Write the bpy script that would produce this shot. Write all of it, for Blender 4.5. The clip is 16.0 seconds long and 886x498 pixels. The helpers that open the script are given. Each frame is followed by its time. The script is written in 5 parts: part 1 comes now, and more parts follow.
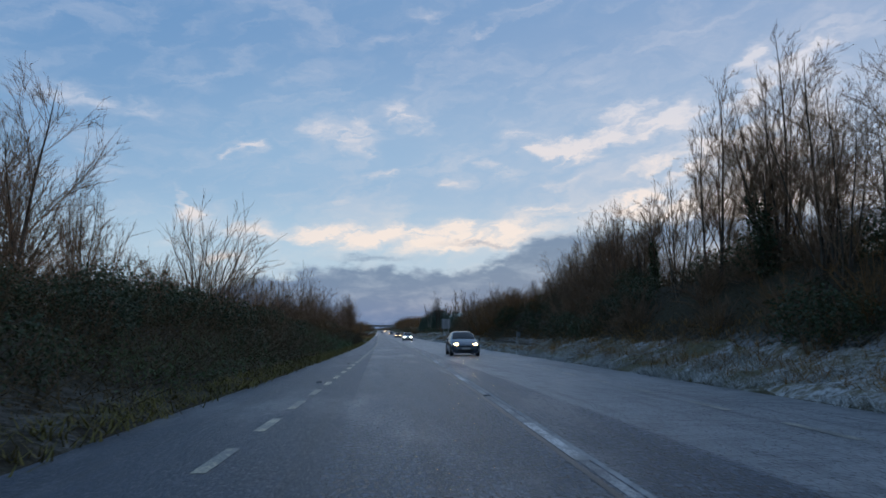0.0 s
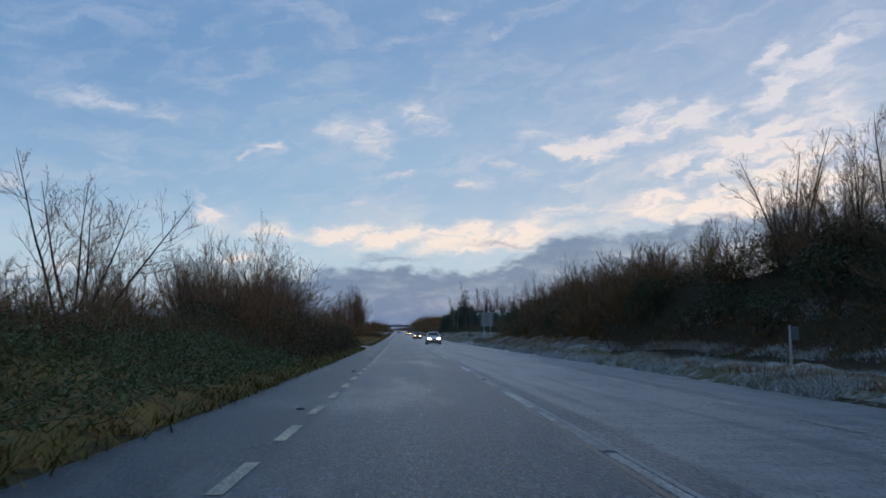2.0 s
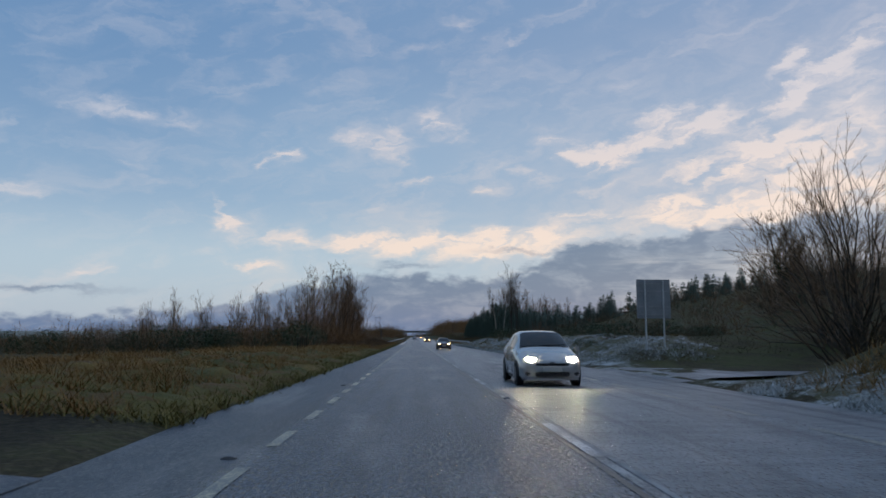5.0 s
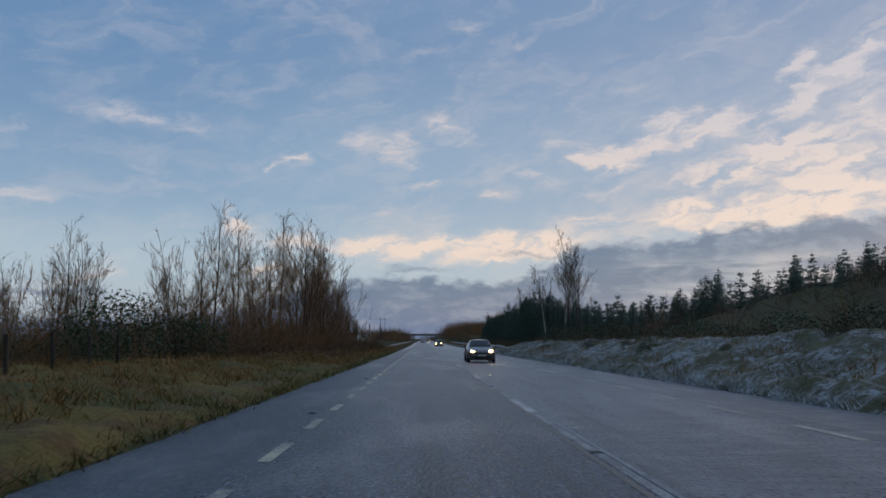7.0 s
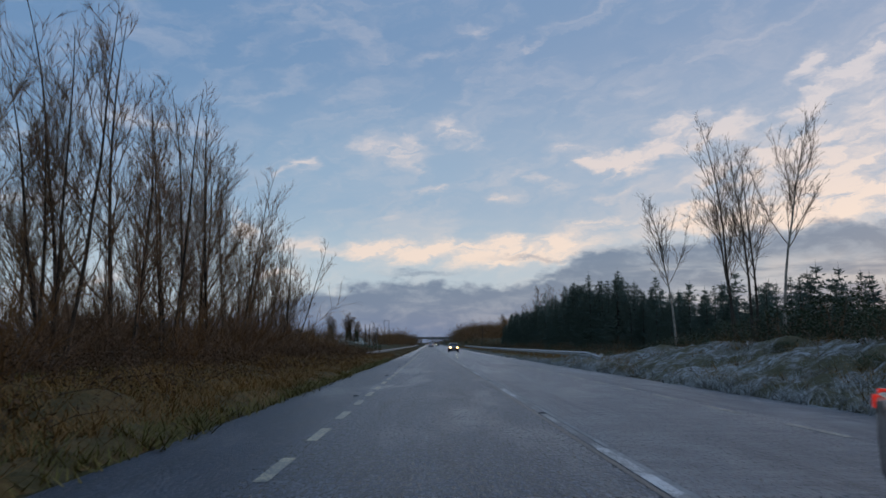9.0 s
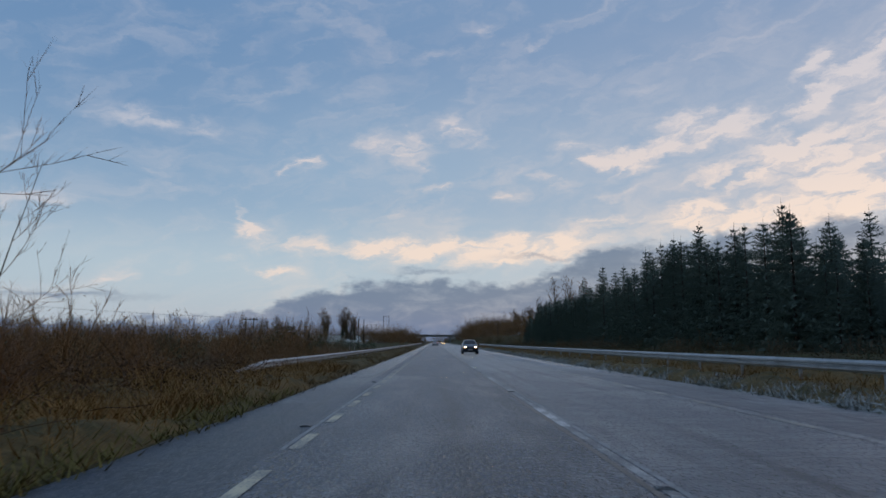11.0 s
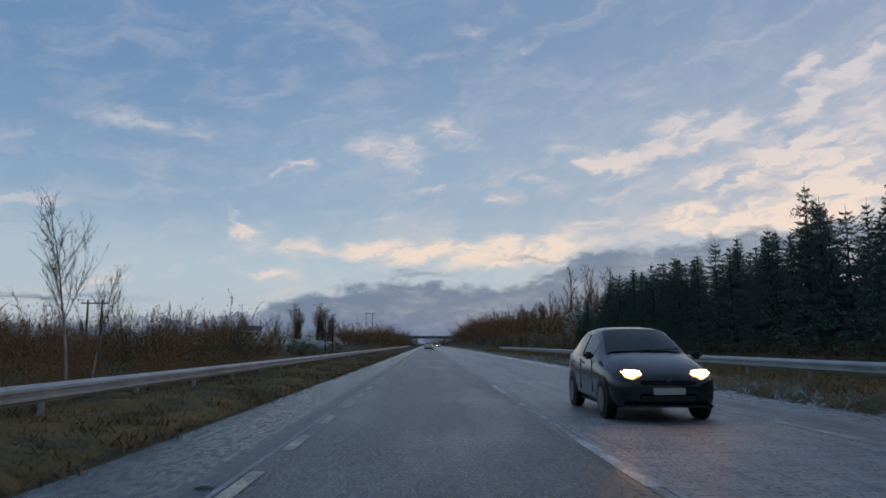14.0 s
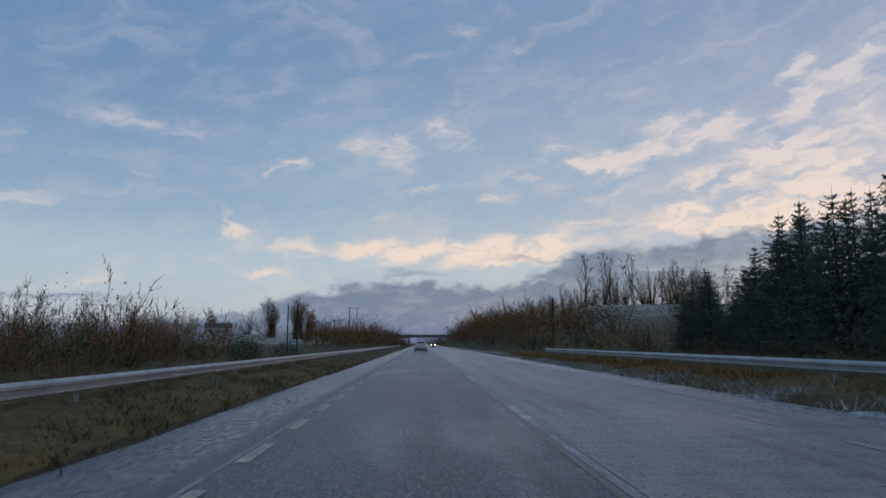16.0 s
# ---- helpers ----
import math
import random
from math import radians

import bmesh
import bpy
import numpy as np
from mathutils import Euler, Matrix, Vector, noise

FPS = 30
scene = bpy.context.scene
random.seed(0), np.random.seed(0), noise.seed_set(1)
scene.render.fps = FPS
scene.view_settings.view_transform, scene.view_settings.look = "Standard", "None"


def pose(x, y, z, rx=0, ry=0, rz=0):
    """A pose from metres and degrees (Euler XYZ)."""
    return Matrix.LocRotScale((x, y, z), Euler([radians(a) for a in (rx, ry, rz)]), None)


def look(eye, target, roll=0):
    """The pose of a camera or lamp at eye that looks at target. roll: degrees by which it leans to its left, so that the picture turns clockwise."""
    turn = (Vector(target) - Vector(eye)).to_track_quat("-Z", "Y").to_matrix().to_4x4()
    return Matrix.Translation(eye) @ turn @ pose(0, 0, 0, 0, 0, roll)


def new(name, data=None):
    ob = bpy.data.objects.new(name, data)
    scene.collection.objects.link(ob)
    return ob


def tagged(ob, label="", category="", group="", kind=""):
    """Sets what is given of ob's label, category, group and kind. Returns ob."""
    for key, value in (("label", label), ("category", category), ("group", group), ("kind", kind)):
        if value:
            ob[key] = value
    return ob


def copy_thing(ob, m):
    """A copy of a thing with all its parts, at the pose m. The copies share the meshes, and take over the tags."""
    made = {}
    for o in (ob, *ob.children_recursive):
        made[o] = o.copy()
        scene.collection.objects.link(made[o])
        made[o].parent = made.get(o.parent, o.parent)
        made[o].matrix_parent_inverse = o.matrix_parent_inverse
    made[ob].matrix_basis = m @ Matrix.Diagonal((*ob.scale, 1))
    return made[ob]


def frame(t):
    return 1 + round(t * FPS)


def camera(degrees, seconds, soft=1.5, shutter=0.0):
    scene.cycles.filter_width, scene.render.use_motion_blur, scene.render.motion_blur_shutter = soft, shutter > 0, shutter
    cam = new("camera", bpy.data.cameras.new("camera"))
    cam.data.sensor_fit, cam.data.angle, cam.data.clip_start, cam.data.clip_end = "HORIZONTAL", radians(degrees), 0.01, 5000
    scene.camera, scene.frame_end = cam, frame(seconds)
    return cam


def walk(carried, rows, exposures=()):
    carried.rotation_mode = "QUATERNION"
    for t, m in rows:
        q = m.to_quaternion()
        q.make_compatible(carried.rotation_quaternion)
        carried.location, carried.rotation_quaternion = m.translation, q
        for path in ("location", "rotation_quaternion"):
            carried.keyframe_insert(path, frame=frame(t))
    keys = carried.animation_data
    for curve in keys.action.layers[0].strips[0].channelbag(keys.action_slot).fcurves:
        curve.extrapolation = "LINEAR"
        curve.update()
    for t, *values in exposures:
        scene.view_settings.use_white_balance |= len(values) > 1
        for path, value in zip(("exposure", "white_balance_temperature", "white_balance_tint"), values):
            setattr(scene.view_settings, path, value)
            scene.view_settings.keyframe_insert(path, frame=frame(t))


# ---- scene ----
cam = camera(62.2, 16.0, soft=1.6, shutter=0.06)
PATH = [
    (0.0, -3.402, 0.00, 3.090, 96.148, 0.0, -4.902),
    (0.5, -3.208, 11.50, 2.977, 96.136, 0.0, -4.610),
    (1.0, -3.044, 23.00, 2.867, 96.211, 0.0, -4.142),
    (1.5, -2.881, 34.50, 2.761, 96.112, 0.0, -3.850),
    (2.0, -2.709, 46.00, 2.659, 96.187, 0.0, -3.557),
    (2.5, -2.438, 57.50, 2.560, 96.306, 0.0, -3.132),
    (3.0, -2.248, 69.00, 2.465, 96.338, 0.0, -2.838),
    (3.5, -2.120, 80.50, 2.373, 96.544, 0.0, -2.589),
    (4.0, -2.032, 92.00, 2.285, 96.575, 0.0, -2.515),
    (6.5, -1.980, 149.50, 1.899, 96.952, 0.0, -1.662),
    (7.0, -2.000, 161.00, 1.832, 96.984, 0.0, -1.588),
    (7.5, -2.050, 172.50, 1.769, 97.059, 0.0, -1.471),
    (8.0, -2.090, 184.00, 1.710, 97.091, 0.0, -1.265),
    (8.5, -2.100, 195.50, 1.654, 97.080, 0.0, -1.103),
    (9.0, -2.100, 207.00, 1.602, 97.286, 0.0, -0.985),
    (11.5, -1.980, 264.50, 1.396, 97.144, 0.0, -0.572),
    (12.0, -2.000, 276.00, 1.365, 97.263, 0.0, -0.542),
    (12.5, -2.050, 287.50, 1.338, 97.339, 0.0, -0.733),
    (13.0, -2.030, 299.00, 1.315, 97.242, 0.0, -0.879),
    (13.5, -2.000, 310.50, 1.295, 97.362, 0.0, -0.982),
    (14.0, -2.000, 322.00, 1.279, 97.351, 0.0, -1.172),
    (14.5, -2.000, 333.50, 1.266, 97.428, 0.0, -1.319),
    (15.0, -1.950, 345.00, 1.257, 97.331, 0.0, -1.377),
    (15.5, -1.850, 356.50, 1.252, 97.407, 0.0, -1.568),
    (16.0, -1.780, 368.00, 1.250, 97.311, 0.0, -1.670),
]
walk(cam, [(t, pose(x, y, z, rx, ry, rz)) for t, x, y, z, rx, ry, rz in PATH],
     exposures=[(0, 0.14, 6150, 11), (4, 0.12, 6450, 13), (6.5, -0.07, 6600, 14), (9, 0.02, 6650, 14), (12, -0.02, 6650, 14), (16, -0.04, 6650, 14)])

# ---------------------------------------------------------------- light
def node_kit(tree):
    nodes, links = tree.nodes, tree.links

    def put(sock, v):
        if isinstance(v, bpy.types.NodeSocket):
            links.new(v, sock)
        elif v is not None:
            sock.default_value = v

    def math_node(op, a, b=None, c=None, clamp=False):
        n = nodes.new("ShaderNodeMath")
        n.operation, n.use_clamp = op, clamp
        put(n.inputs[0], a), put(n.inputs[1], b)
        if c is not None:
            put(n.inputs[2], c)
        return n.outputs[0]

    def noise_node(vec, scale, detail=4.0, rough=0.55, distort=0.0):
        n = nodes.new("ShaderNodeTexNoise")
        put(n.inputs["Vector"], vec)
        n.inputs["Scale"].default_value, n.inputs["Detail"].default_value = scale, detail
        n.inputs["Roughness"].default_value, n.inputs["Distortion"].default_value = rough, distort
        return n.outputs["Fac"]

    def smooth(v, lo, hi, a=0.0, b=1.0):
        n = nodes.new("ShaderNodeMapRange")
        n.interpolation_type = "SMOOTHSTEP"
        put(n.inputs[0], v)
        for k, w in enumerate((lo, hi, a, b)):
            n.inputs[k + 1].default_value = w
        return n.outputs[0]

    def mix(fac, a, b, blend="MIX"):
        n = nodes.new("ShaderNodeMix")
        n.data_type, n.blend_type = "RGBA", blend
        put(n.inputs[0], fac)
        for k, v in ((6, a), (7, b)):
            put(n.inputs[k], v if isinstance(v, bpy.types.NodeSocket) else (*v, 1.0))
        return n.outputs[2]

    def combine(x, y, z):
        n = nodes.new("ShaderNodeCombineXYZ")
        for k, v in enumerate((x, y, z)):
            put(n.inputs[k], v)
        return n.outputs[0]

    return nodes, links, put, math_node, noise_node, smooth, mix, combine


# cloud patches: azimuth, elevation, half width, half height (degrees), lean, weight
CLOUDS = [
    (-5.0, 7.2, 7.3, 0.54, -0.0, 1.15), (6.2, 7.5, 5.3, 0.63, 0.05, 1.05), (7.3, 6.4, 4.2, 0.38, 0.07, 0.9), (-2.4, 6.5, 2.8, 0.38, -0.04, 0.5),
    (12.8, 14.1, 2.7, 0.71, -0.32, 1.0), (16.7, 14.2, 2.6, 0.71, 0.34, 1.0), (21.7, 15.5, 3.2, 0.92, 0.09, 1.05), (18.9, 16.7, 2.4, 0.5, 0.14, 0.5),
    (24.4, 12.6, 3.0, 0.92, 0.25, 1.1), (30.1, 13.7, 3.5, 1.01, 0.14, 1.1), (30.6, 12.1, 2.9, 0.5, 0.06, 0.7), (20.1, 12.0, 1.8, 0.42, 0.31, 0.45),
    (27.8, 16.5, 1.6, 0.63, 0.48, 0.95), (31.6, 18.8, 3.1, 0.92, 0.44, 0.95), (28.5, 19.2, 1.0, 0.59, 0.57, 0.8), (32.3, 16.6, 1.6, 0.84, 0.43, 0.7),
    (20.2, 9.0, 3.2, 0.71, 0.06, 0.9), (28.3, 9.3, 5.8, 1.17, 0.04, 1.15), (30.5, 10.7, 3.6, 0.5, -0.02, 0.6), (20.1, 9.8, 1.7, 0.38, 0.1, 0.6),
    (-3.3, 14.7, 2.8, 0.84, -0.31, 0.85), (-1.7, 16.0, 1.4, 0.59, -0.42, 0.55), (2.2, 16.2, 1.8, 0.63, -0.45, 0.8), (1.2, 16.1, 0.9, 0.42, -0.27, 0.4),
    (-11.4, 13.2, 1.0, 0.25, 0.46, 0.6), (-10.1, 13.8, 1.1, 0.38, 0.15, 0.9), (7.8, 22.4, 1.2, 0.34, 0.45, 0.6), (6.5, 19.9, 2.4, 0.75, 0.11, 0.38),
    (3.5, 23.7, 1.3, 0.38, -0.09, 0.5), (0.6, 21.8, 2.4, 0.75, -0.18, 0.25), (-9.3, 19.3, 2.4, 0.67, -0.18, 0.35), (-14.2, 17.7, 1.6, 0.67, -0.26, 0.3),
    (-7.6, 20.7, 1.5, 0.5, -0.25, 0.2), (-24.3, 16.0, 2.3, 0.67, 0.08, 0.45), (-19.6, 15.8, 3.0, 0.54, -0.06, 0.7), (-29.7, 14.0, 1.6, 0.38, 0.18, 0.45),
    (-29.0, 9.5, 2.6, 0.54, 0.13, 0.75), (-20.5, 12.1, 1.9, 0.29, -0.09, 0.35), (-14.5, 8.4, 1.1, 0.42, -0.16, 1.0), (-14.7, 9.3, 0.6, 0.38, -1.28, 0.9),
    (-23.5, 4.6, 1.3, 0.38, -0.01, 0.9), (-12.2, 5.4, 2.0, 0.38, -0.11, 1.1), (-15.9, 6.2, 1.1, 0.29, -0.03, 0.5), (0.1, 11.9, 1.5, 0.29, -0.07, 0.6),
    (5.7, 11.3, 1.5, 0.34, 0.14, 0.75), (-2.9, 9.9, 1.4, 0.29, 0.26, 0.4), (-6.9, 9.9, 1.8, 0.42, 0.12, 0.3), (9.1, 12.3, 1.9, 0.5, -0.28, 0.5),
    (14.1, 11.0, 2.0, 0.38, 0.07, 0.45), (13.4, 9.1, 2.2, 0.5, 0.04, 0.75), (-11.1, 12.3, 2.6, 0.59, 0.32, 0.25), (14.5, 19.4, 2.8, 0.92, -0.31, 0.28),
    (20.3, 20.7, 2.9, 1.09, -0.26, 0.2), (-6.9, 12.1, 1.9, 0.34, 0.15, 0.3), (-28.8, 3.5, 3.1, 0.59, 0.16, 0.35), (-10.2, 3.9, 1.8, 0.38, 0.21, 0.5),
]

world = bpy.data.worlds.new("dusk_sky")
scene.world = world
world.use_nodes = True
nodes, links, put, M, noise_node, smooth, mix, combine = node_kit(world.node_tree)
nodes.clear()
coord = nodes.new("ShaderNodeTexCoord").outputs["Generated"]
sep = nodes.new("ShaderNodeSeparateXYZ")
links.new(coord, sep.inputs[0])
azi = M("MULTIPLY", M("ARCTAN2", sep.outputs[0], sep.outputs[1]), 57.2958)
ele = M("MULTIPLY", M("ARCSINE", sep.outputs[2]), 57.2958)
flat = combine(M("MULTIPLY", azi, 0.09), M("MULTIPLY", ele, 0.26), 0.0)
wob = noise_node(flat, 2.6, 6.0, 0.62)
wob2 = noise_node(combine(M("MULTIPLY", azi, 0.1), M("MULTIPLY", ele, 0.2), 7.3), 3.4, 6.0, 0.62)
wa = M("ADD", azi, M("MULTIPLY", M("SUBTRACT", wob, 0.5), 4.6))
we = M("ADD", ele, M("MULTIPLY", M("SUBTRACT", wob2, 0.5), 2.4))
total = None
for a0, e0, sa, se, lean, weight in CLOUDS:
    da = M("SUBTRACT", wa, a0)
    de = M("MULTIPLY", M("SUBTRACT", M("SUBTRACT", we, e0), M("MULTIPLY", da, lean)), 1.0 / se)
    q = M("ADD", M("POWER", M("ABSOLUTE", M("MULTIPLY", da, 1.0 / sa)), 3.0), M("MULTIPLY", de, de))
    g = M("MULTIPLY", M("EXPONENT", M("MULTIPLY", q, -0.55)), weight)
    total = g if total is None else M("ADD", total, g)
slant = M("ADD", M("MULTIPLY", wa, -0.20), we)
fine = smooth(noise_node(combine(M("MULTIPLY", wa, 0.20), M("MULTIPLY", slant, 0.55), 2.0), 1.6, 8.0, 0.60, 0.5), 0.30, 0.70)
puffs = noise_node(combine(M("MULTIPLY", azi, 0.30), M("MULTIPLY", ele, 0.75), 5.0), 1.3, 6.0, 0.6, 0.3)
wisps = smooth(noise_node(combine(M("MULTIPLY", wa, 0.10), M("MULTIPLY", slant, 0.26), 4.0), 1.5, 8.0, 0.60, 0.8), 0.42, 0.78)
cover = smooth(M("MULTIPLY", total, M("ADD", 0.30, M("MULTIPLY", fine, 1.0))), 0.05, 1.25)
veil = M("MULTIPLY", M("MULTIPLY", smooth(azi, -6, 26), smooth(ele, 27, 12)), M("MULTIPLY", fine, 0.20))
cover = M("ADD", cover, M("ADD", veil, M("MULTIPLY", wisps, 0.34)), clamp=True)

nishita = nodes.new("ShaderNodeTexSky")
nishita.sky_type, nishita.sun_disc = "NISHITA", False
nishita.sun_elevation, nishita.sun_rotation = radians(2.5), radians(62)
ramp = nodes.new("ShaderNodeValToRGB")
ramp.color_ramp.interpolation = "EASE"
stops = [(0.0, (0.39, 0.49, 0.58)), (0.09, (0.38, 0.51, 0.62)), (0.20, (0.255, 0.395, 0.555)), (0.40, (0.150, 0.275, 0.465)), (1.0, (0.17, 0.28, 0.45))]
for k, (at, col) in enumerate(stops):
    e = ramp.color_ramp.elements[k] if k < 2 else ramp.color_ramp.elements.new(at)
    e.position, e.color = at, (*col, 1)
links.new(sep.outputs[2], ramp.inputs[0])
# the side where the sun has just gone down is warmer and paler
glow = M("MULTIPLY", smooth(azi, -16, 40), smooth(ele, 40, 6))
clear = mix(M("MULTIPLY", glow, 0.55), ramp.outputs[0], (0.37, 0.40, 0.50))
clear = mix(M("MULTIPLY", M("MULTIPLY", smooth(azi, -4, -24), smooth(ele, 6, 18)), 0.5), clear, (0.105, 0.235, 0.44))
low = smooth(ele, 19, 7)
warm = mix(low, (0.64, 0.61, 0.63), (0.88, 0.71, 0.60))
warm = mix(M("MULTIPLY", smooth(azi, 2, -30), 0.6), warm, (0.50, 0.56, 0.66))
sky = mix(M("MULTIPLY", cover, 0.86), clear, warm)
# slate bank of cloud that lies along the horizon
edge_stops = nodes.new("ShaderNodeFloatCurve")
for k, (at, top) in enumerate(((-40, 1.6), (-17, 2.0), (-9, 4.1), (-3, 4.7), (4, 4.5), (9, 5.2), (13.5, 7.2), (19, 7.2), (22, 8.0), (33, 8.3), (60, 7.0))):
    pts = edge_stops.mapping.curves[0].points
    spot_ = pts[0] if k == 0 else pts.new(0.5, 0.5) if k < 10 else pts[-1]
    spot_.location = ((at + 40) / 100, top / 10)
edge_stops.mapping.update()
links.new(M("DIVIDE", M("ADD", azi, 40.0), 100.0, clamp=True), edge_stops.inputs["Value"])
top_edge = M("MULTIPLY", edge_stops.outputs[0], 10.0)
ragged = M("MULTIPLY", M("SUBTRACT", noise_node(combine(M("MULTIPLY", azi, 0.30), M("MULTIPLY", ele, 0.55), 9.0), 1.6, 6.0, 0.55), 0.5), 3.0)
bank = smooth(M("SUBTRACT", M("ADD", top_edge, ragged), ele), -0.25, 0.55)
# lighter breaks in the bank towards the sunset, a thin dark bar over it and another low on the far side
gaps = M("MULTIPLY", smooth(azi, 12, 20), M("MULTIPLY", smooth(ele, 6.6, 5.4), smooth(noise_node(combine(M("MULTIPLY", azi, 0.12), M("MULTIPLY", ele, 0.9), 3.0), 1.2, 5.0), 0.40, 0.60)))
bank = M("MULTIPLY", bank, M("SUBTRACT", 1.0, M("MULTIPLY", gaps, 0.6)))
for a0, e0, sa, se, deep in ((-0.7, 5.5, 2.2, 0.22, 0.7), (8.5, 6.5, 2.8, 0.16, 0.5), (-27.0, 3.2, 4.5, 0.22, 0.75), (16.0, 6.9, 3.0, 0.3, 0.6)):
    da, de = M("DIVIDE", M("SUBTRACT", wa, a0), sa), M("DIVIDE", M("SUBTRACT", we, e0), se)
    bar = M("EXPONENT", M("MULTIPLY", M("ADD", M("MULTIPLY", da, da), M("MULTIPLY", de, de)), -1.0))
    bank = M("MAXIMUM", bank, M("MULTIPLY", bar, deep))
slate = mix(smooth(ele, 0.0, 6.0), (0.095, 0.190, 0.345), (0.088, 0.160, 0.292))
slate = mix(smooth(puffs, 0.42, 0.72), slate, (0.20, 0.275, 0.40))
sky = mix(M("MULTIPLY", bank, 0.96), sky, slate)
sky = mix(0.04, sky, nishita.outputs[0])
dusk = smooth(M("ADD", sep.outputs[1], M("MULTIPLY", sep.outputs[0], 0.45)), -0.75, 0.45, 0.58, 1.0)
sky = mix(1.0, sky, combine(dusk, dusk, dusk), "MULTIPLY")
back = nodes.new("ShaderNodeBackground")
links.new(sky, back.inputs[0])
back.inputs[1].default_value = 1.0
out = nodes.new("ShaderNodeOutputWorld")
links.new(back.outputs[0], out.inputs[0])

sun = new("sun", bpy.data.lights.new("sun", "SUN"))
sun.data.energy, sun.data.angle, sun.data.color = 0.35, radians(25), (1.0, 0.74, 0.58)
sun.matrix_world = look((60, 35, 16), (0, 0, 0))


# ---------------------------------------------------------------- materials
def surface(name, build, rough=0.8, metal=0.0, spec=0.5):
    mat = bpy.data.materials.new(name)
    mat.use_nodes = True
    kit = node_kit(mat.node_tree)
    bsdf = mat.node_tree.nodes["Principled BSDF"]
    bsdf.inputs["Roughness"].default_value, bsdf.inputs["Metallic"].default_value = rough, metal
    bsdf.inputs["Specular IOR Level"].default_value = spec
    build(kit, bsdf)
    return mat


def place(kit):
    return kit[0].new("ShaderNodeNewGeometry").outputs["Position"]


def bumped(kit, bsdf, height, strength, dist=0.02):
    n = kit[0].new("ShaderNodeBump")
    n.inputs["Strength"].default_value, n.inputs["Distance"].default_value = strength, dist
    kit[1].new(height, n.inputs["Height"])
    kit[1].new(n.outputs[0], bsdf.inputs["Normal"])


def mottled(name, dark, light, scale, rough=0.8, metal=0.0, spec=0.4, bump=0.3, island=0.0, dist=0.02, fine_scale=9.0):
    """Two scales of colour change, with relief; island: how much loose pieces differ."""
    def build(kit, bsdf):
        nodes, links, put, M, noise_node, smooth, mix, combine = kit
        p = place(kit)
        a = noise_node(p, scale, 5.0, 0.6)
        b = noise_node(p, scale * fine_scale, 3.0, 0.6)
        v = M("ADD", M("MULTIPLY", a, 0.65), M("MULTIPLY", b, 0.35))
        v = smooth(v, 0.32, 0.68)
        if island:
            g = nodes.new("ShaderNodeNewGeometry").outputs["Random Per Island"]
            o = nodes.new("ShaderNodeObjectInfo").outputs["Random"]
            v = M("ADD", M("MULTIPLY", v, 1 - island), M("MULTIPLY", M("ADD", M("MULTIPLY", g, 0.6), M("MULTIPLY", o, 0.4)), island), clamp=True)
        links.new(mix(v, dark, light), bsdf.inputs["Base Color"])
        if bump:
            bumped(kit, bsdf, b, bump, dist)
    return surface(name, build, rough, metal, spec)


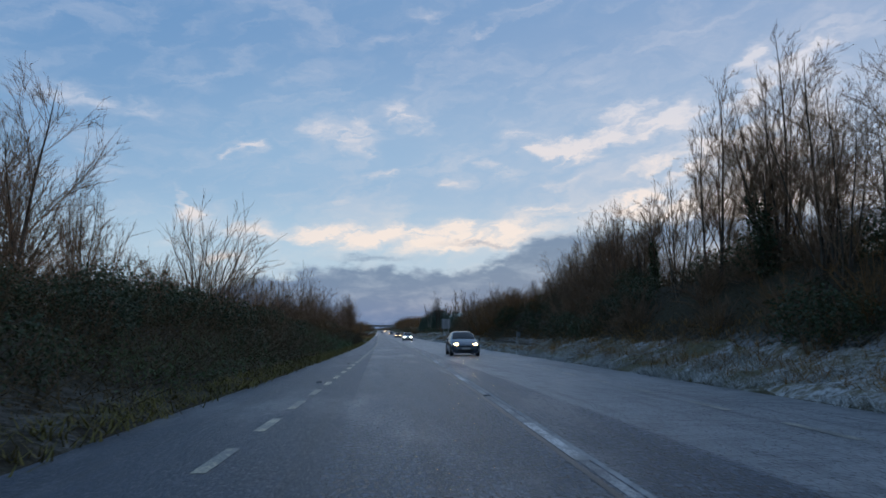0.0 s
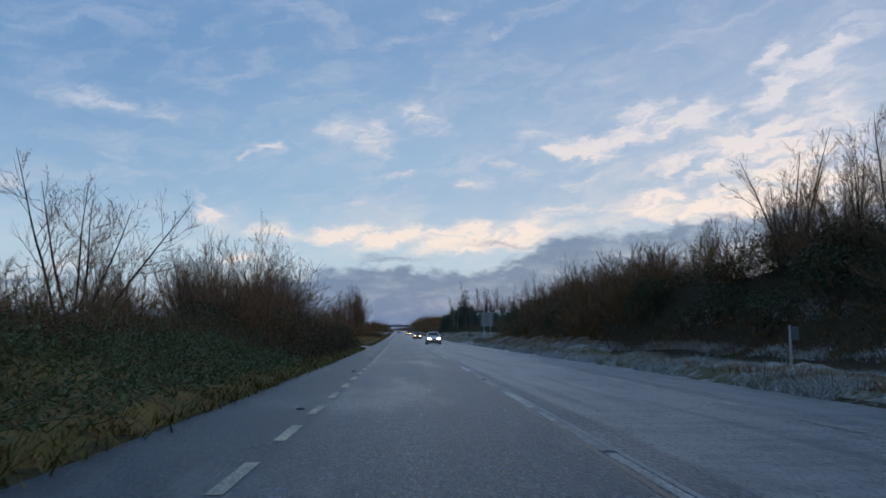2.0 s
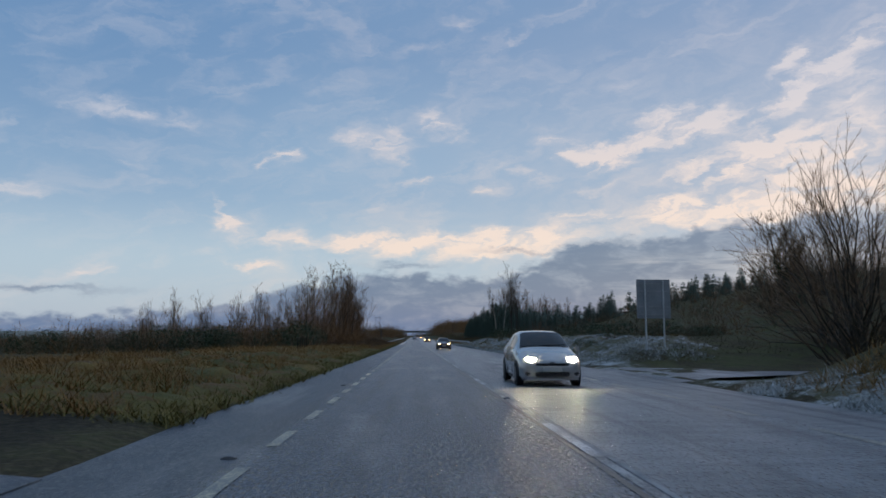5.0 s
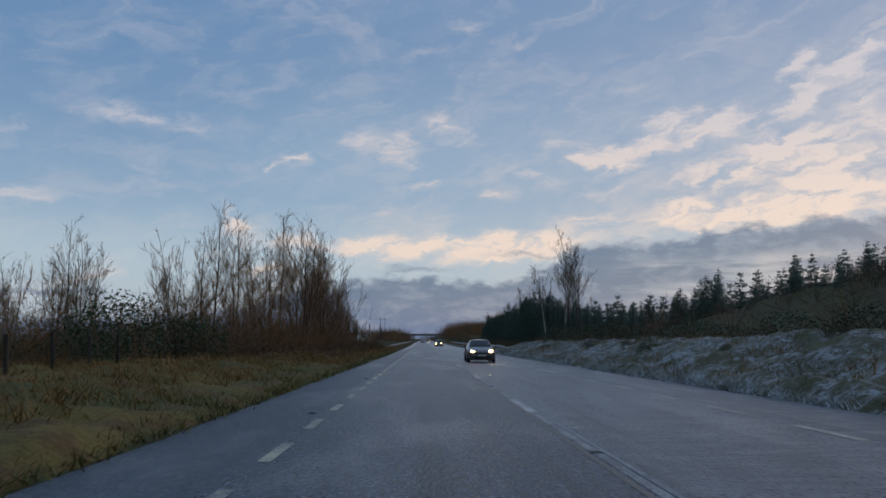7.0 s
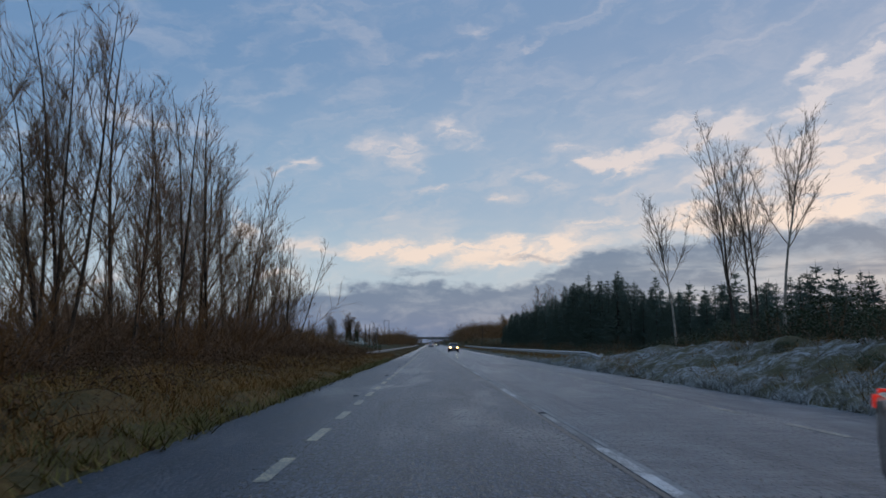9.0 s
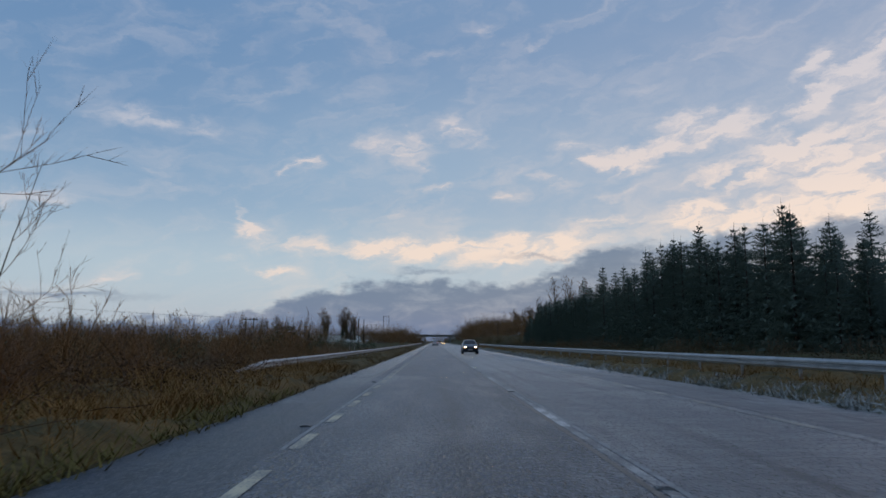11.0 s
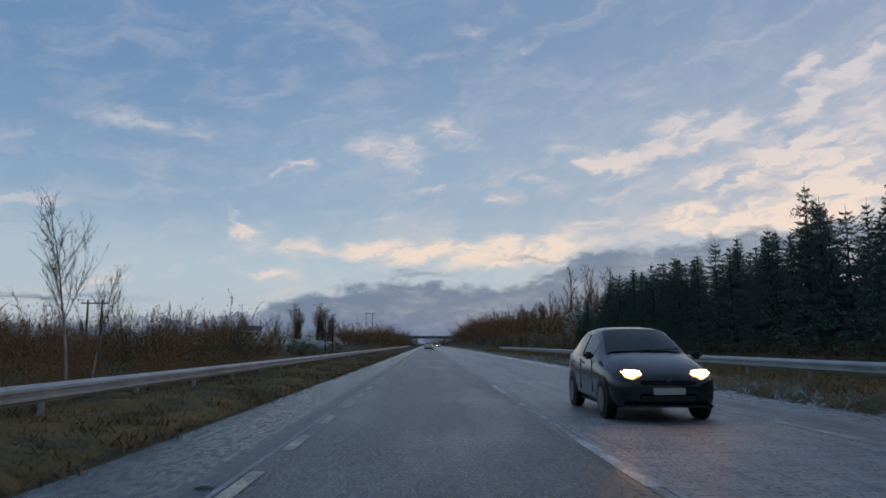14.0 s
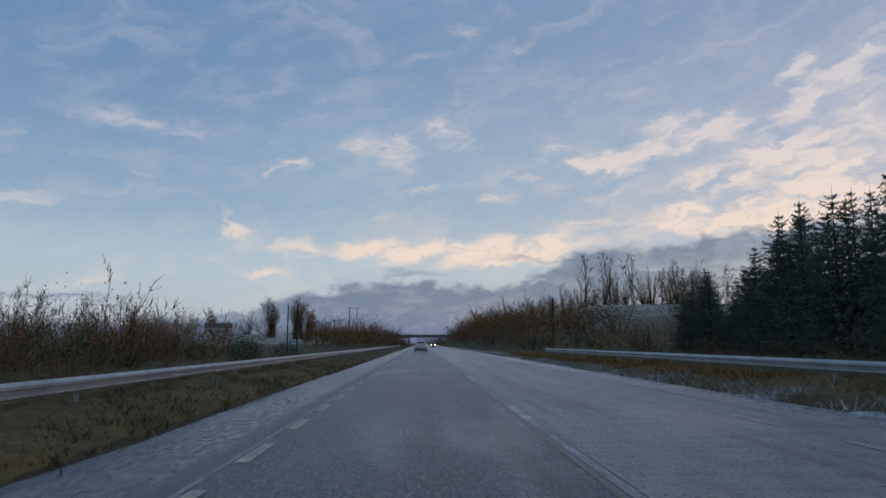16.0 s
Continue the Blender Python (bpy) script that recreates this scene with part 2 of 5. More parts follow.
def asphalt_build(kit, bsdf):
    nodes, links, put, M, noise_node, smooth, mix, combine = kit
    p = place(kit)
    s = nodes.new("ShaderNodeSeparateXYZ")
    links.new(p, s.inputs[0])
    x, y = s.outputs[0], s.outputs[1]
    streak = noise_node(combine(M("MULTIPLY", x, 2.2), M("MULTIPLY", y, 0.05), 0.0), 1.0, 4.0, 0.6)
    patch = noise_node(combine(M("MULTIPLY", x, 0.5), M("MULTIPLY", y, 0.12), 3.0), 1.0, 5.0, 0.62)
    grain = noise_node(combine(x, M("MULTIPLY", y, 0.45), 0.0), 70.0, 2.0, 0.7)
    stones = noise_node(combine(x, M("MULTIPLY", y, 0.42), 5.0), 23.0, 4.0, 0.76)
    clots = noise_node(combine(x, M("MULTIPLY", y, 0.30), 9.0), 11.0, 4.0, 0.65)
    broad = noise_node(combine(x, M("MULTIPLY", y, 0.25), 4.0), 2.4, 5.0, 0.7)
    drag = noise_node(combine(M("MULTIPLY", x, 0.25), y, 6.0), 3.0, 4.0, 0.65)
    # hard shoulders are a darker, smoother strip outside the running lanes
    lane = M("MULTIPLY", smooth(x, -4.0, -3.75), smooth(x, 4.2, 3.9))
    far_lane = smooth(x, 0.05, 0.25)
    # the oncoming lane was resurfaced in stretches; pale wet sky sheen painted in too
    cut = M("MULTIPLY", far_lane, M("MAXIMUM", smooth(y, 140, 134), smooth(y, 284, 290)))
    base = mix(lane, (0.040, 0.058, 0.090), (0.062, 0.083, 0.116))
    # base colour lifted right of centre to carry the sky's reflection
    base = mix(M("MULTIPLY", M("ADD", M("MULTIPLY", far_lane, 0.42), M("MULTIPLY", cut, 0.40)), M("MAXIMUM", lane, 0.8)), base, (0.44, 0.445, 0.455))
    rough_ = M("MULTIPLY", M("ADD", 0.3, M("MULTIPLY", lane, 0.7)), M("SUBTRACT", 1.0, M("MULTIPLY", far_lane, 0.45)))
    base = mix(M("MULTIPLY", smooth(stones, 0.54, 0.42), M("MULTIPLY", rough_, 0.85)), base, (0.018, 0.023, 0.032))
    base = mix(M("MULTIPLY", smooth(stones, 0.52, 0.64), M("MULTIPLY", rough_, 0.85)), base, (0.34, 0.40, 0.48))
    base = mix(M("MULTIPLY", smooth(clots, 0.50, 0.64), M("MULTIPLY", rough_, 0.28)), base, (0.30, 0.35, 0.42))
    base = mix(smooth(grain, 0.56, 0.78, 0.0, 0.5), base, (0.26, 0.27, 0.29))
    base = mix(M("MULTIPLY", smooth(broad, 0.46, 0.62), 0.30), base, (0.045, 0.052, 0.065))
    base = mix(M("MULTIPLY", M("MULTIPLY", smooth(drag, 0.50, 0.66), far_lane), 0.42), base, (0.085, 0.092, 0.105))
    # pale cross streaks of wet sheen, put in as colour
    base = mix(M("MULTIPLY", M("MULTIPLY", smooth(drag, 0.50, 0.36), far_lane), 0.24), base, (0.52, 0.53, 0.55))
    base = mix(M("MULTIPLY", smooth(streak, 0.50, 0.66), 0.50), base, (0.042, 0.048, 0.058))
    # dark line of drips midway between the wheel tracks, wheel tracks polished paler
    drip = M("MULTIPLY", smooth(M("ABSOLUTE", M("ADD", x, 1.85)), 0.35, 0.05), smooth(patch, 0.35, 0.6))
    base = mix(M("MULTIPLY", drip, 0.30), base, (0.03, 0.034, 0.04))
    # thin frost and salt on the edge strips and in blotches
    frost = M("MULTIPLY", smooth(patch, 0.48, 0.66), M("ADD", 0.16, M("MULTIPLY", M("ADD", smooth(x, 3.4, 6.0), M("MULTIPLY", smooth(x, -4.4, -5.4), smooth(y, 235, 275))), 0.42)))
    base = mix(M("MULTIPLY", frost, smooth(broad, 0.35, 0.6)), base, (0.52, 0.55, 0.60))
    links.new(base, bsdf.inputs["Base Color"])
    # wet film in the pits between the stones, thicker on the shoulders further on
    film = M("MULTIPLY", M("MAXIMUM", smooth(x, -3.9, -4.4), smooth(x, 4.6, 5.4)), smooth(y, 255, 300))
    pits = M("MAXIMUM", smooth(stones, 0.50, 0.40), M("MULTIPLY", smooth(patch, 0.50, 0.66), 0.35))
    pits = M("MULTIPLY", pits, M("ADD", 0.5, M("MULTIPLY", lane, 0.5)))
    pits = M("MAXIMUM", pits, M("MULTIPLY", M("MULTIPLY", film, smooth(clots, 0.42, 0.56)), 0.9))
    links.new(M("SUBTRACT", 0.44, M("MULTIPLY", pits, 0.30)), bsdf.inputs["Roughness"])
    links.new(M("ADD", 0.26, M("MULTIPLY", pits, 0.70)), bsdf.inputs["Specular IOR Level"])
    relief = M("ADD", M("ADD", M("MULTIPLY", grain, 0.3), M("MULTIPLY", broad, 0.7)), M("ADD", M("MULTIPLY", clots, 0.55), M("MULTIPLY", stones, 1.1)))
    bumped(kit, bsdf, relief, 1.0, 0.03)


ASPHALT = surface("wet_asphalt", asphalt_build, 0.4, 0.0, 0.6)


def ground_build(kit, bsdf):
    nodes, links, put, M, noise_node, smooth, mix, combine = kit
    p = place(kit)
    s = nodes.new("ShaderNodeSeparateXYZ")
    links.new(p, s.inputs[0])
    x, y = s.outputs[0], s.outputs[1]
    big = noise_node(p, 0.07, 4.0, 0.6)
    mid = noise_node(p, 0.55, 5.0, 0.65)
    tiny = noise_node(p, 7.0, 4.0, 0.7)
    base = mix(smooth(mid, 0.38, 0.62), (0.055, 0.042, 0.022), (0.085, 0.092, 0.028))
    base = mix(smooth(tiny, 0.4, 0.7), base, (0.12, 0.10, 0.05))
    # leaf litter, darkened for shade under the hedges; brown mown verge by the guardrail
    shaded_litter = M("MULTIPLY", smooth(M("ABSOLUTE", M("ADD", x, 0.3)), 5.7, 6.8), smooth(y, 136, 124))
    base = mix(M("MULTIPLY", shaded_litter, 0.85), base, mix(smooth(tiny, 0.35, 0.65), (0.022, 0.018, 0.011), (0.055, 0.042, 0.026)))
    mown = M("MULTIPLY", smooth(x, 0.0, -1.0), M("MULTIPLY", smooth(y, 250, 275), smooth(x, -14.0, -10.0)))
    base = mix(M("MULTIPLY", mown, 0.75), base, mix(smooth(tiny, 0.35, 0.65), (0.050, 0.038, 0.020), (0.115, 0.085, 0.042)))
    # pale winter pasture on the far hills
    field = M("MULTIPLY", smooth(y, 520, 640), smooth(M("ABSOLUTE", x), 18, 34))
    base = mix(M("MULTIPLY", field, 0.8), base, mix(smooth(big, 0.4, 0.6), (0.36, 0.41, 0.35), (0.56, 0.60, 0.56)))
    # hoar frost, thickest on the verge that stays out of the sun
    shade_side = M("MULTIPLY", smooth(x, 4.0, 6.0), smooth(x, 9.0, 7.0))
    near_verge = M("MULTIPLY", smooth(x, -11.0, -7.0), smooth(y, 20, 0))
    rime = M("MULTIPLY", M("MAXIMUM", shade_side, M("MULTIPLY", near_verge, 0.5)), smooth(M("ADD", mid, M("MULTIPLY", tiny, 0.5)), 0.70, 0.92))
    base = mix(M("MULTIPLY", rime, 0.9), base, (0.66, 0.68, 0.70))
    links.new(base, bsdf.inputs["Base Color"])
    bumped(kit, bsdf, M("ADD", M("MULTIPLY", tiny, 0.5), mid), 0.8, 0.12)


GROUND = surface("winter_ground", ground_build, 0.9, 0.0, 0.2)


def paint_build(colour, under):
    def build(kit, bsdf):
        nodes, links, put, M, noise_node, smooth, mix, combine = kit
        p = place(kit)
        worn = smooth(M("ADD", M("MULTIPLY", noise_node(p, 26.0, 4.0, 0.75), 0.60), M("MULTIPLY", noise_node(p, 1.1, 3.0), 0.40)), 0.42, 0.54)
        links.new(mix(worn, colour, under), bsdf.inputs["Base Color"])
        bumped(kit, bsdf, noise_node(p, 40.0, 2.0), 0.4, 0.008)
    return build


WHITE_PAINT = surface("worn_white_road_paint", paint_build((0.78, 0.79, 0.80), (0.20, 0.21, 0.22)), 0.4)
YELLOW_PAINT = surface("worn_yellow_road_paint", paint_build((0.66, 0.58, 0.38), (0.15, 0.15, 0.145)), 0.4)
FAINT_PAINT = surface("faint_yellow_road_paint", paint_build((0.60, 0.56, 0.46), (0.20, 0.20, 0.19)), 0.45)
FAINT_WHITE = surface("faint_white_road_paint", paint_build((0.46, 0.47, 0.48), (0.10, 0.11, 0.125)), 0.45)
SEAM = mottled("pale_salt_seam", (0.20, 0.205, 0.21), (0.46, 0.47, 0.48), 3.0, 0.6)
SALT = mottled("salt_crust", (0.40, 0.41, 0.42), (0.68, 0.69, 0.70), 2.0, 0.6)
TAR = mottled("tar_joint", (0.02, 0.02, 0.022), (0.035, 0.035, 0.04), 3.0, 0.35)
BARK = mottled("grey_brown_bark", (0.035, 0.028, 0.022), (0.13, 0.11, 0.085), 2.5, 0.9, bump=0.6)
TWIG = mottled("brown_twigs", (0.125, 0.082, 0.052), (0.34, 0.215, 0.125), 0.5, 0.85, bump=0, island=0.5)
RED_TWIG = mottled("russet_twigs", (0.13, 0.070, 0.028), (0.33, 0.180, 0.070), 0.12, 0.85, bump=0, island=0.15)
PALE_TWIG = mottled("grey_brown_twigs", (0.06, 0.046, 0.034), (0.17, 0.132, 0.098), 0.6, 0.85, bump=0, island=0.4)
BIRCH_BARK = mottled("white_birch_bark", (0.20, 0.175, 0.145), (0.58, 0.53, 0.45), 3.5, 0.7, bump=0.4)
NEEDLE = mottled("dark_spruce_needles", (0.075, 0.112, 0.092), (0.20, 0.26, 0.215), 0.5, 0.8, spec=0.2, bump=0, island=0.5)
LEAF = mottled("dark_evergreen_leaves", (0.022, 0.036, 0.016), (0.085, 0.115, 0.048), 0.5, 0.6, bump=0, island=0.6)
RED_BRAMBLE = mottled("russet_bramble", (0.055, 0.034, 0.018), (0.185, 0.105, 0.050), 0.4, 0.8, bump=0, island=0.35)
GREEN_LEAF = mottled("green_bramble_leaves", (0.035, 0.060, 0.020), (0.15, 0.20, 0.085), 0.5, 0.65, bump=0, island=0.5)
BRAMBLE = mottled("brown_green_bramble", (0.042, 0.034, 0.016), (0.155, 0.112, 0.052), 0.3, 0.8, bump=0, island=0.35)
GRASS = mottled("winter_grass", (0.070, 0.080, 0.018), (0.29, 0.225, 0.060), 0.5, 0.8, bump=0, island=0.5)
DRY_GRASS = mottled("dry_russet_grass", (0.17, 0.088, 0.024), (0.46, 0.26, 0.080), 0.4, 0.85, bump=0, island=0.5)
FROST_GRASS = mottled("frosted_grass", (0.13, 0.13, 0.08), (0.86, 0.88, 0.90), 0.5, 0.8, bump=0, island=0.55)
VERGE_GRASS = mottled("brown_verge_grass", (0.115, 0.080, 0.034), (0.27, 0.18, 0.078), 0.5, 0.85, bump=0, island=0.25)
GALV = mottled("galvanised_steel", (0.34, 0.36, 0.38), (0.52, 0.54, 0.56), 1.5, 0.50, 0.40, bump=0.1)
SIGN_BACK = mottled("grey_sign_back", (0.30, 0.33, 0.36), (0.42, 0.45, 0.48), 1.5, 0.5, 0.3, bump=0.05)
WHITE_POST = mottled("white_plastic", (0.55, 0.56, 0.56), (0.74, 0.75, 0.75), 2.0, 0.5, bump=0.05)
CONCRETE = mottled("weathered_concrete", (0.16, 0.16, 0.16), (0.30, 0.30, 0.29), 0.6, 0.85)
POLE_WOOD = mottled("creosoted_timber", (0.03, 0.024, 0.02), (0.085, 0.068, 0.052), 1.5, 0.85)
# paler copy of the pole timber, with the light on the near poles coloured in
LIT_WOOD = mottled("lit_timber", (0.10, 0.078, 0.055), (0.24, 0.19, 0.14), 1.5, 0.85)
RENDER_WALL = mottled("white_rendered_wall", (0.60, 0.60, 0.58), (0.76, 0.76, 0.74), 0.8, 0.8, bump=0.1)
SLATE_ROOF = mottled("grey_slate", (0.06, 0.065, 0.075), (0.13, 0.135, 0.145), 1.2, 0.5)
RUBBER = mottled("tyre_rubber", (0.012, 0.012, 0.013), (0.025, 0.025, 0.026), 6.0, 0.7)
BLACK_TRIM = mottled("black_plastic_trim", (0.012, 0.012, 0.014), (0.022, 0.022, 0.025), 5.0, 0.45, bump=0.05)
ALLOY = mottled("alloy_rim", (0.10, 0.10, 0.11), (0.22, 0.225, 0.24), 9.0, 0.35, 0.6, bump=0.05)
PLATE = mottled("pale_plate", (0.45, 0.45, 0.42), (0.55, 0.55, 0.52), 5.0, 0.4, bump=0)
CABLE = mottled("dark_cable", (0.02, 0.02, 0.022), (0.04, 0.04, 0.042), 3.0, 0.6, bump=0)
STUD_GLASS = mottled("road_stud", (0.10, 0.10, 0.11), (0.35, 0.36, 0.38), 8.0, 0.4, bump=0.1)


def car_paint(name, dark, light):
    def build(kit, bsdf):
        nodes, links, put, M, noise_node, smooth, mix, combine = kit
        p = place(kit)
        v = smooth(noise_node(p, 1.8, 4.0), 0.35, 0.65)
        links.new(mix(v, dark, light), bsdf.inputs["Base Color"])
        bsdf.inputs["Coat Weight"].default_value = 0.6
        bsdf.inputs["Coat Roughness"].default_value = 0.08
    return surface(name, build, 0.26, 0.6)


SILVER = car_paint("silver_blue_paint", (0.13, 0.155, 0.19), (0.18, 0.205, 0.24))
PEARL = car_paint("pearl_white_paint", (0.50, 0.50, 0.50), (0.60, 0.60, 0.60))
BRONZE = car_paint("bronze_grey_paint", (0.14, 0.125, 0.115), (0.20, 0.18, 0.165))
NAVY = car_paint("dark_navy_paint", (0.022, 0.026, 0.036), (0.04, 0.045, 0.058))


def glass_build(kit, bsdf):
    bsdf.inputs["Base Color"].default_value = (0.02, 0.025, 0.03, 1)


GLASS = surface("tinted_car_glass", glass_build, 0.06, 0.0, 0.35)


def glowing(name, colour, strength):
    def build(kit, bsdf):
        bsdf.inputs["Base Color"].default_value = (*colour, 1)
        bsdf.inputs["Emission Color"].default_value = (*colour, 1)
        bsdf.inputs["Emission Strength"].default_value = strength
    return surface(name, build, 0.2)


HEADLIGHT = glowing("lit_headlight", (1.0, 0.58, 0.22), 26.0)
WHITE_HEADLIGHT = glowing("lit_white_headlight", (1.0, 0.88, 0.55), 150.0)
TAIL = glowing("tail_light", (0.55, 0.03, 0.02), 0.6)


def turf_build(wet, dry, dead, white, frost):
    """Long matted grass: broad patches, streaks of lying blades, hoar frost on the tops."""
    def build(kit, bsdf):
        nodes, links, put, M, noise_node, smooth, mix, combine = kit
        p = place(kit)
        big = noise_node(p, 0.22, 4.0, 0.6)
        mid = noise_node(p, 0.9, 5.0, 0.7, 0.8)
        lay = nodes.new("ShaderNodeMapping")
        lay.inputs["Scale"].default_value = (4.5, 10.0, 4.0)
        lay.inputs["Rotation"].default_value = (0.3, 0.2, 0.5)
        links.new(p, lay.inputs[0])
        straw = noise_node(lay.outputs[0], 1.0, 5.0, 0.7, 1.2)
        base = mix(smooth(big, 0.42, 0.60), wet, dry)
        base = mix(smooth(mid, 0.46, 0.58), base, dead)
        base = mix(smooth(noise_node(p, 2.6, 4.0, 0.65), 0.55, 0.68, 0.0, 0.45), base, (0.030, 0.025, 0.010))
        base = mix(smooth(straw, 0.35, 0.68, 0.15, 0.70), mix(0.35, base, (0.02, 0.017, 0.010)), mix(0.35, base, (0.42, 0.34, 0.17)))
        if frost:
            rime = M("MULTIPLY", smooth(M("ADD", mid, M("MULTIPLY", big, 0.6)), 0.68, 0.94), smooth(M("ADD", M("MULTIPLY", straw, 0.5), M("MULTIPLY", noise_node(p, 4.5, 4.0, 0.7), 0.5)), 0.40, 0.60))
            base = mix(M("MULTIPLY", rime, frost), base, white)
        links.new(base, bsdf.inputs["Base Color"])
        bumped(kit, bsdf, M("ADD", M("MULTIPLY", straw, 0.4), mid), 1.0, 0.06)
    return build


TURF = surface("matted_winter_grass", turf_build((0.075, 0.100, 0.012), (0.26, 0.175, 0.032), (0.19, 0.090, 0.024), (0.6, 0.6, 0.6), 0.0), 0.85, 0.0, 0.2)
BROWN_TURF = surface("matted_brown_grass", turf_build((0.13, 0.076, 0.020), (0.22, 0.125, 0.032), (0.060, 0.052, 0.014), (0.6, 0.6, 0.6), 0.0), 0.85, 0.0, 0.2)
FROST_TURF = surface("matted_frosted_grass", turf_build((0.10, 0.10, 0.055), (0.17, 0.14, 0.075), (0.075, 0.06, 0.035), (0.74, 0.77, 0.80), 0.75), 0.85, 0.0, 0.2)


# ---------------------------------------------------------------- the lie of the land
def road_x(y):
    return -(0.027 / 230) * (115 - y) ** 2 if y < 115 else 0.0


def road_z(y):
    return 0.010 / 736 * (368 - y) ** 2 if y < 368 else 0.0


def step(v, lo, hi):
    k = min(max((v - lo) / (hi - lo), 0.0), 1.0)
    return k * k * (3 - 2 * k)


LEFT_EDGE, RIGHT_EDGE = -5.5, 6.1
CENTRE_SHIFT = 0.55


def right_shift(y):
    """How far the bank on the right stands back."""
    return 3.8 * step(y, 48, 62) * (1 - step(y, 78, 92))


def land(x, y):
    """Height of the ground at a place."""
    r = x - road_x(y)
    lump = noise.noise((x * 0.22, y * 0.22, 0.0)) + 0.5 * noise.noise((x * 0.7, y * 0.7, 3.0))
    if LEFT_EDGE - 0.02 <= r <= RIGHT_EDGE + 0.02:
        return road_z(y) - 0.06
    if r < 0:
        d = LEFT_EDGE - r
        hedge = 0.10 * step(d, 0, 0.6) + 1.7 * step(d, 1.0, 5.0) + 0.5 * step(d, 5, 12)
        low = 0.12 * step(d, 0, 0.6) + 0.9 * step(d, 0.8, 4.5)
        drive = 0.02
        bank = 0.06 * step(d, 0, 0.6) + 0.30 * step(d, 0.5, 4.0) - 0.5 * step(d, 9, 26)
        fill = 0.08 * step(d, 0, 0.5) - 1.7 * step(d, 3.2, 9.0)
        far = 5.0 * step(y, 560, 760) * step(d, 14, 80) + 2.5 * step(y, 500, 580) * step(d, 4, 12)
        z = hedge
        z += (low - z) * step(y, 46, 54) * (1 - step(y, 76, 84))
        z += (drive - z) * step(y, 112.5, 115.2)
        z += (bank - z) * step(y, 121.5, 126)
        z += (fill - z) * step(y, 262, 290)
        z += far
        k = step(d, 0.2, 2.5)
    else:
        d = r - RIGHT_EDGE
        e = d - right_shift(y)
        hedge = 0.15 * step(d, 0, 0.8) + 0.45 * step(e, 0.4, 2.4) + (3.2 + 1.0 * step(y, 44, 60) * (1 - step(y, 78, 90)) ) * step(e, 1.8, 7.0) + 0.9 * step(e, 7, 14) + 1.8 * step(e, 13, 26)
        flat = 0.05
        rough = 0.20 * step(d, 0, 0.8) + 1.05 * step(d, 0.6, 4.5) + 7.5 * step(d, 8, 44)
        verge = 0.12 * step(d, 0, 0.6) + 0.5 * step(d, 5, 12)
        far = 13.0 * step(y, 500, 670) * step(d, 26, 64) + 6.0 * step(d, 70, 300) + 3.0 * step(y, 470, 540) * step(d, 4, 14)
        z = hedge
        z += (flat - z) * step(y, 130, 138)
        z += (rough - z) * step(y, 146, 158)
        z += (verge - z) * step(y, 236, 268)
        z += far
        k = step(d, 0.3, 2.5)
    return road_z(y) + z + lump * 0.22 * k


def mesh_of(name, verts, faces, smooth=False):
    me = bpy.data.meshes.new(name)
    me.from_pydata([tuple(v) for v in verts], [], faces)
    if smooth:
        me.polygons.foreach_set("use_smooth", [True] * len(me.polygons))
    me.update()
    return me


def part(name, geo, material, parent=None, label=""):
    """One mesh object from a bmesh, a mesh or (verts, faces), under its thing."""
    if isinstance(geo, bmesh.types.BMesh):
        me = bpy.data.meshes.new(name)
        geo.to_mesh(me)
        geo.free()
    elif isinstance(geo, tuple):
        me = mesh_of(name, *geo)
    else:
        me = geo
    if not me.materials:
        me.materials.append(material)
    ob = new(name, me)
    ob.parent = parent
    if label:
        ob["label"] = label
    return ob


def thing(name, label, category, group="", kind=""):
    return tagged(new(name), label, category, group, kind)


def box(cx, cy, cz, sx, sy, sz, bevel=0.0):
    bm = bmesh.new()
    bmesh.ops.create_cube(bm, size=1.0, matrix=Matrix.LocRotScale((cx, cy, cz), None, (sx, sy, sz)))
    if bevel:
        bmesh.ops.bevel(bm, geom=bm.edges[:], offset=bevel, segments=2, affect="EDGES")
    return bm


def cyl(p0, p1, r0, r1=None, sides=10):
    p0, p1 = Vector(p0), Vector(p1)
    bm = bmesh.new()
    turn = (p1 - p0).to_track_quat("Z", "Y")
    bmesh.ops.create_cone(bm, cap_ends=True, segments=sides, radius1=r0, radius2=r0 if r1 is None else r1, depth=(p1 - p0).length,
                          matrix=Matrix.LocRotScale((p0 + p1) / 2, turn, None))
    return bm


# ground: one sheet to the horizon
def spaced(near, far, first, grow):
    out, d, s = [], near, first
    while d < far:
        out.append(d)
        d += s
        s *= grow
    return out + [far]


right_d = spaced(0.0, 1500.0, 0.45, 1.09)
ys = [-60 + 2.0 * k for k in range(0, 300)]
while ys[-1] < 3200:
    ys.append(ys[-1] + max(2.5, (ys[-1] - 538) * 0.09))
offs = [LEFT_EDGE - d for d in reversed(right_d)] + [-2.0, 2.0] + [RIGHT_EDGE + d for d in right_d]
gv = [(road_x(max(y, -60)) + o, y, land(road_x(y) + o, y)) for y in ys for o in offs]
w = len(offs)
gf = [(j * w + i, j * w + i + 1, (j + 1) * w + i + 1, (j + 1) * w + i) for j in range(len(ys) - 1) for i in range(w - 1)]
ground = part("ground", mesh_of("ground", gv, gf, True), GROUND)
tagged(ground, "winter grass and bare earth with frost on the verge", "ground", kind="structure")

# road
cols = [LEFT_EDGE, -3.9, -2.0, 0.0, 2.0, 3.9, RIGHT_EDGE]
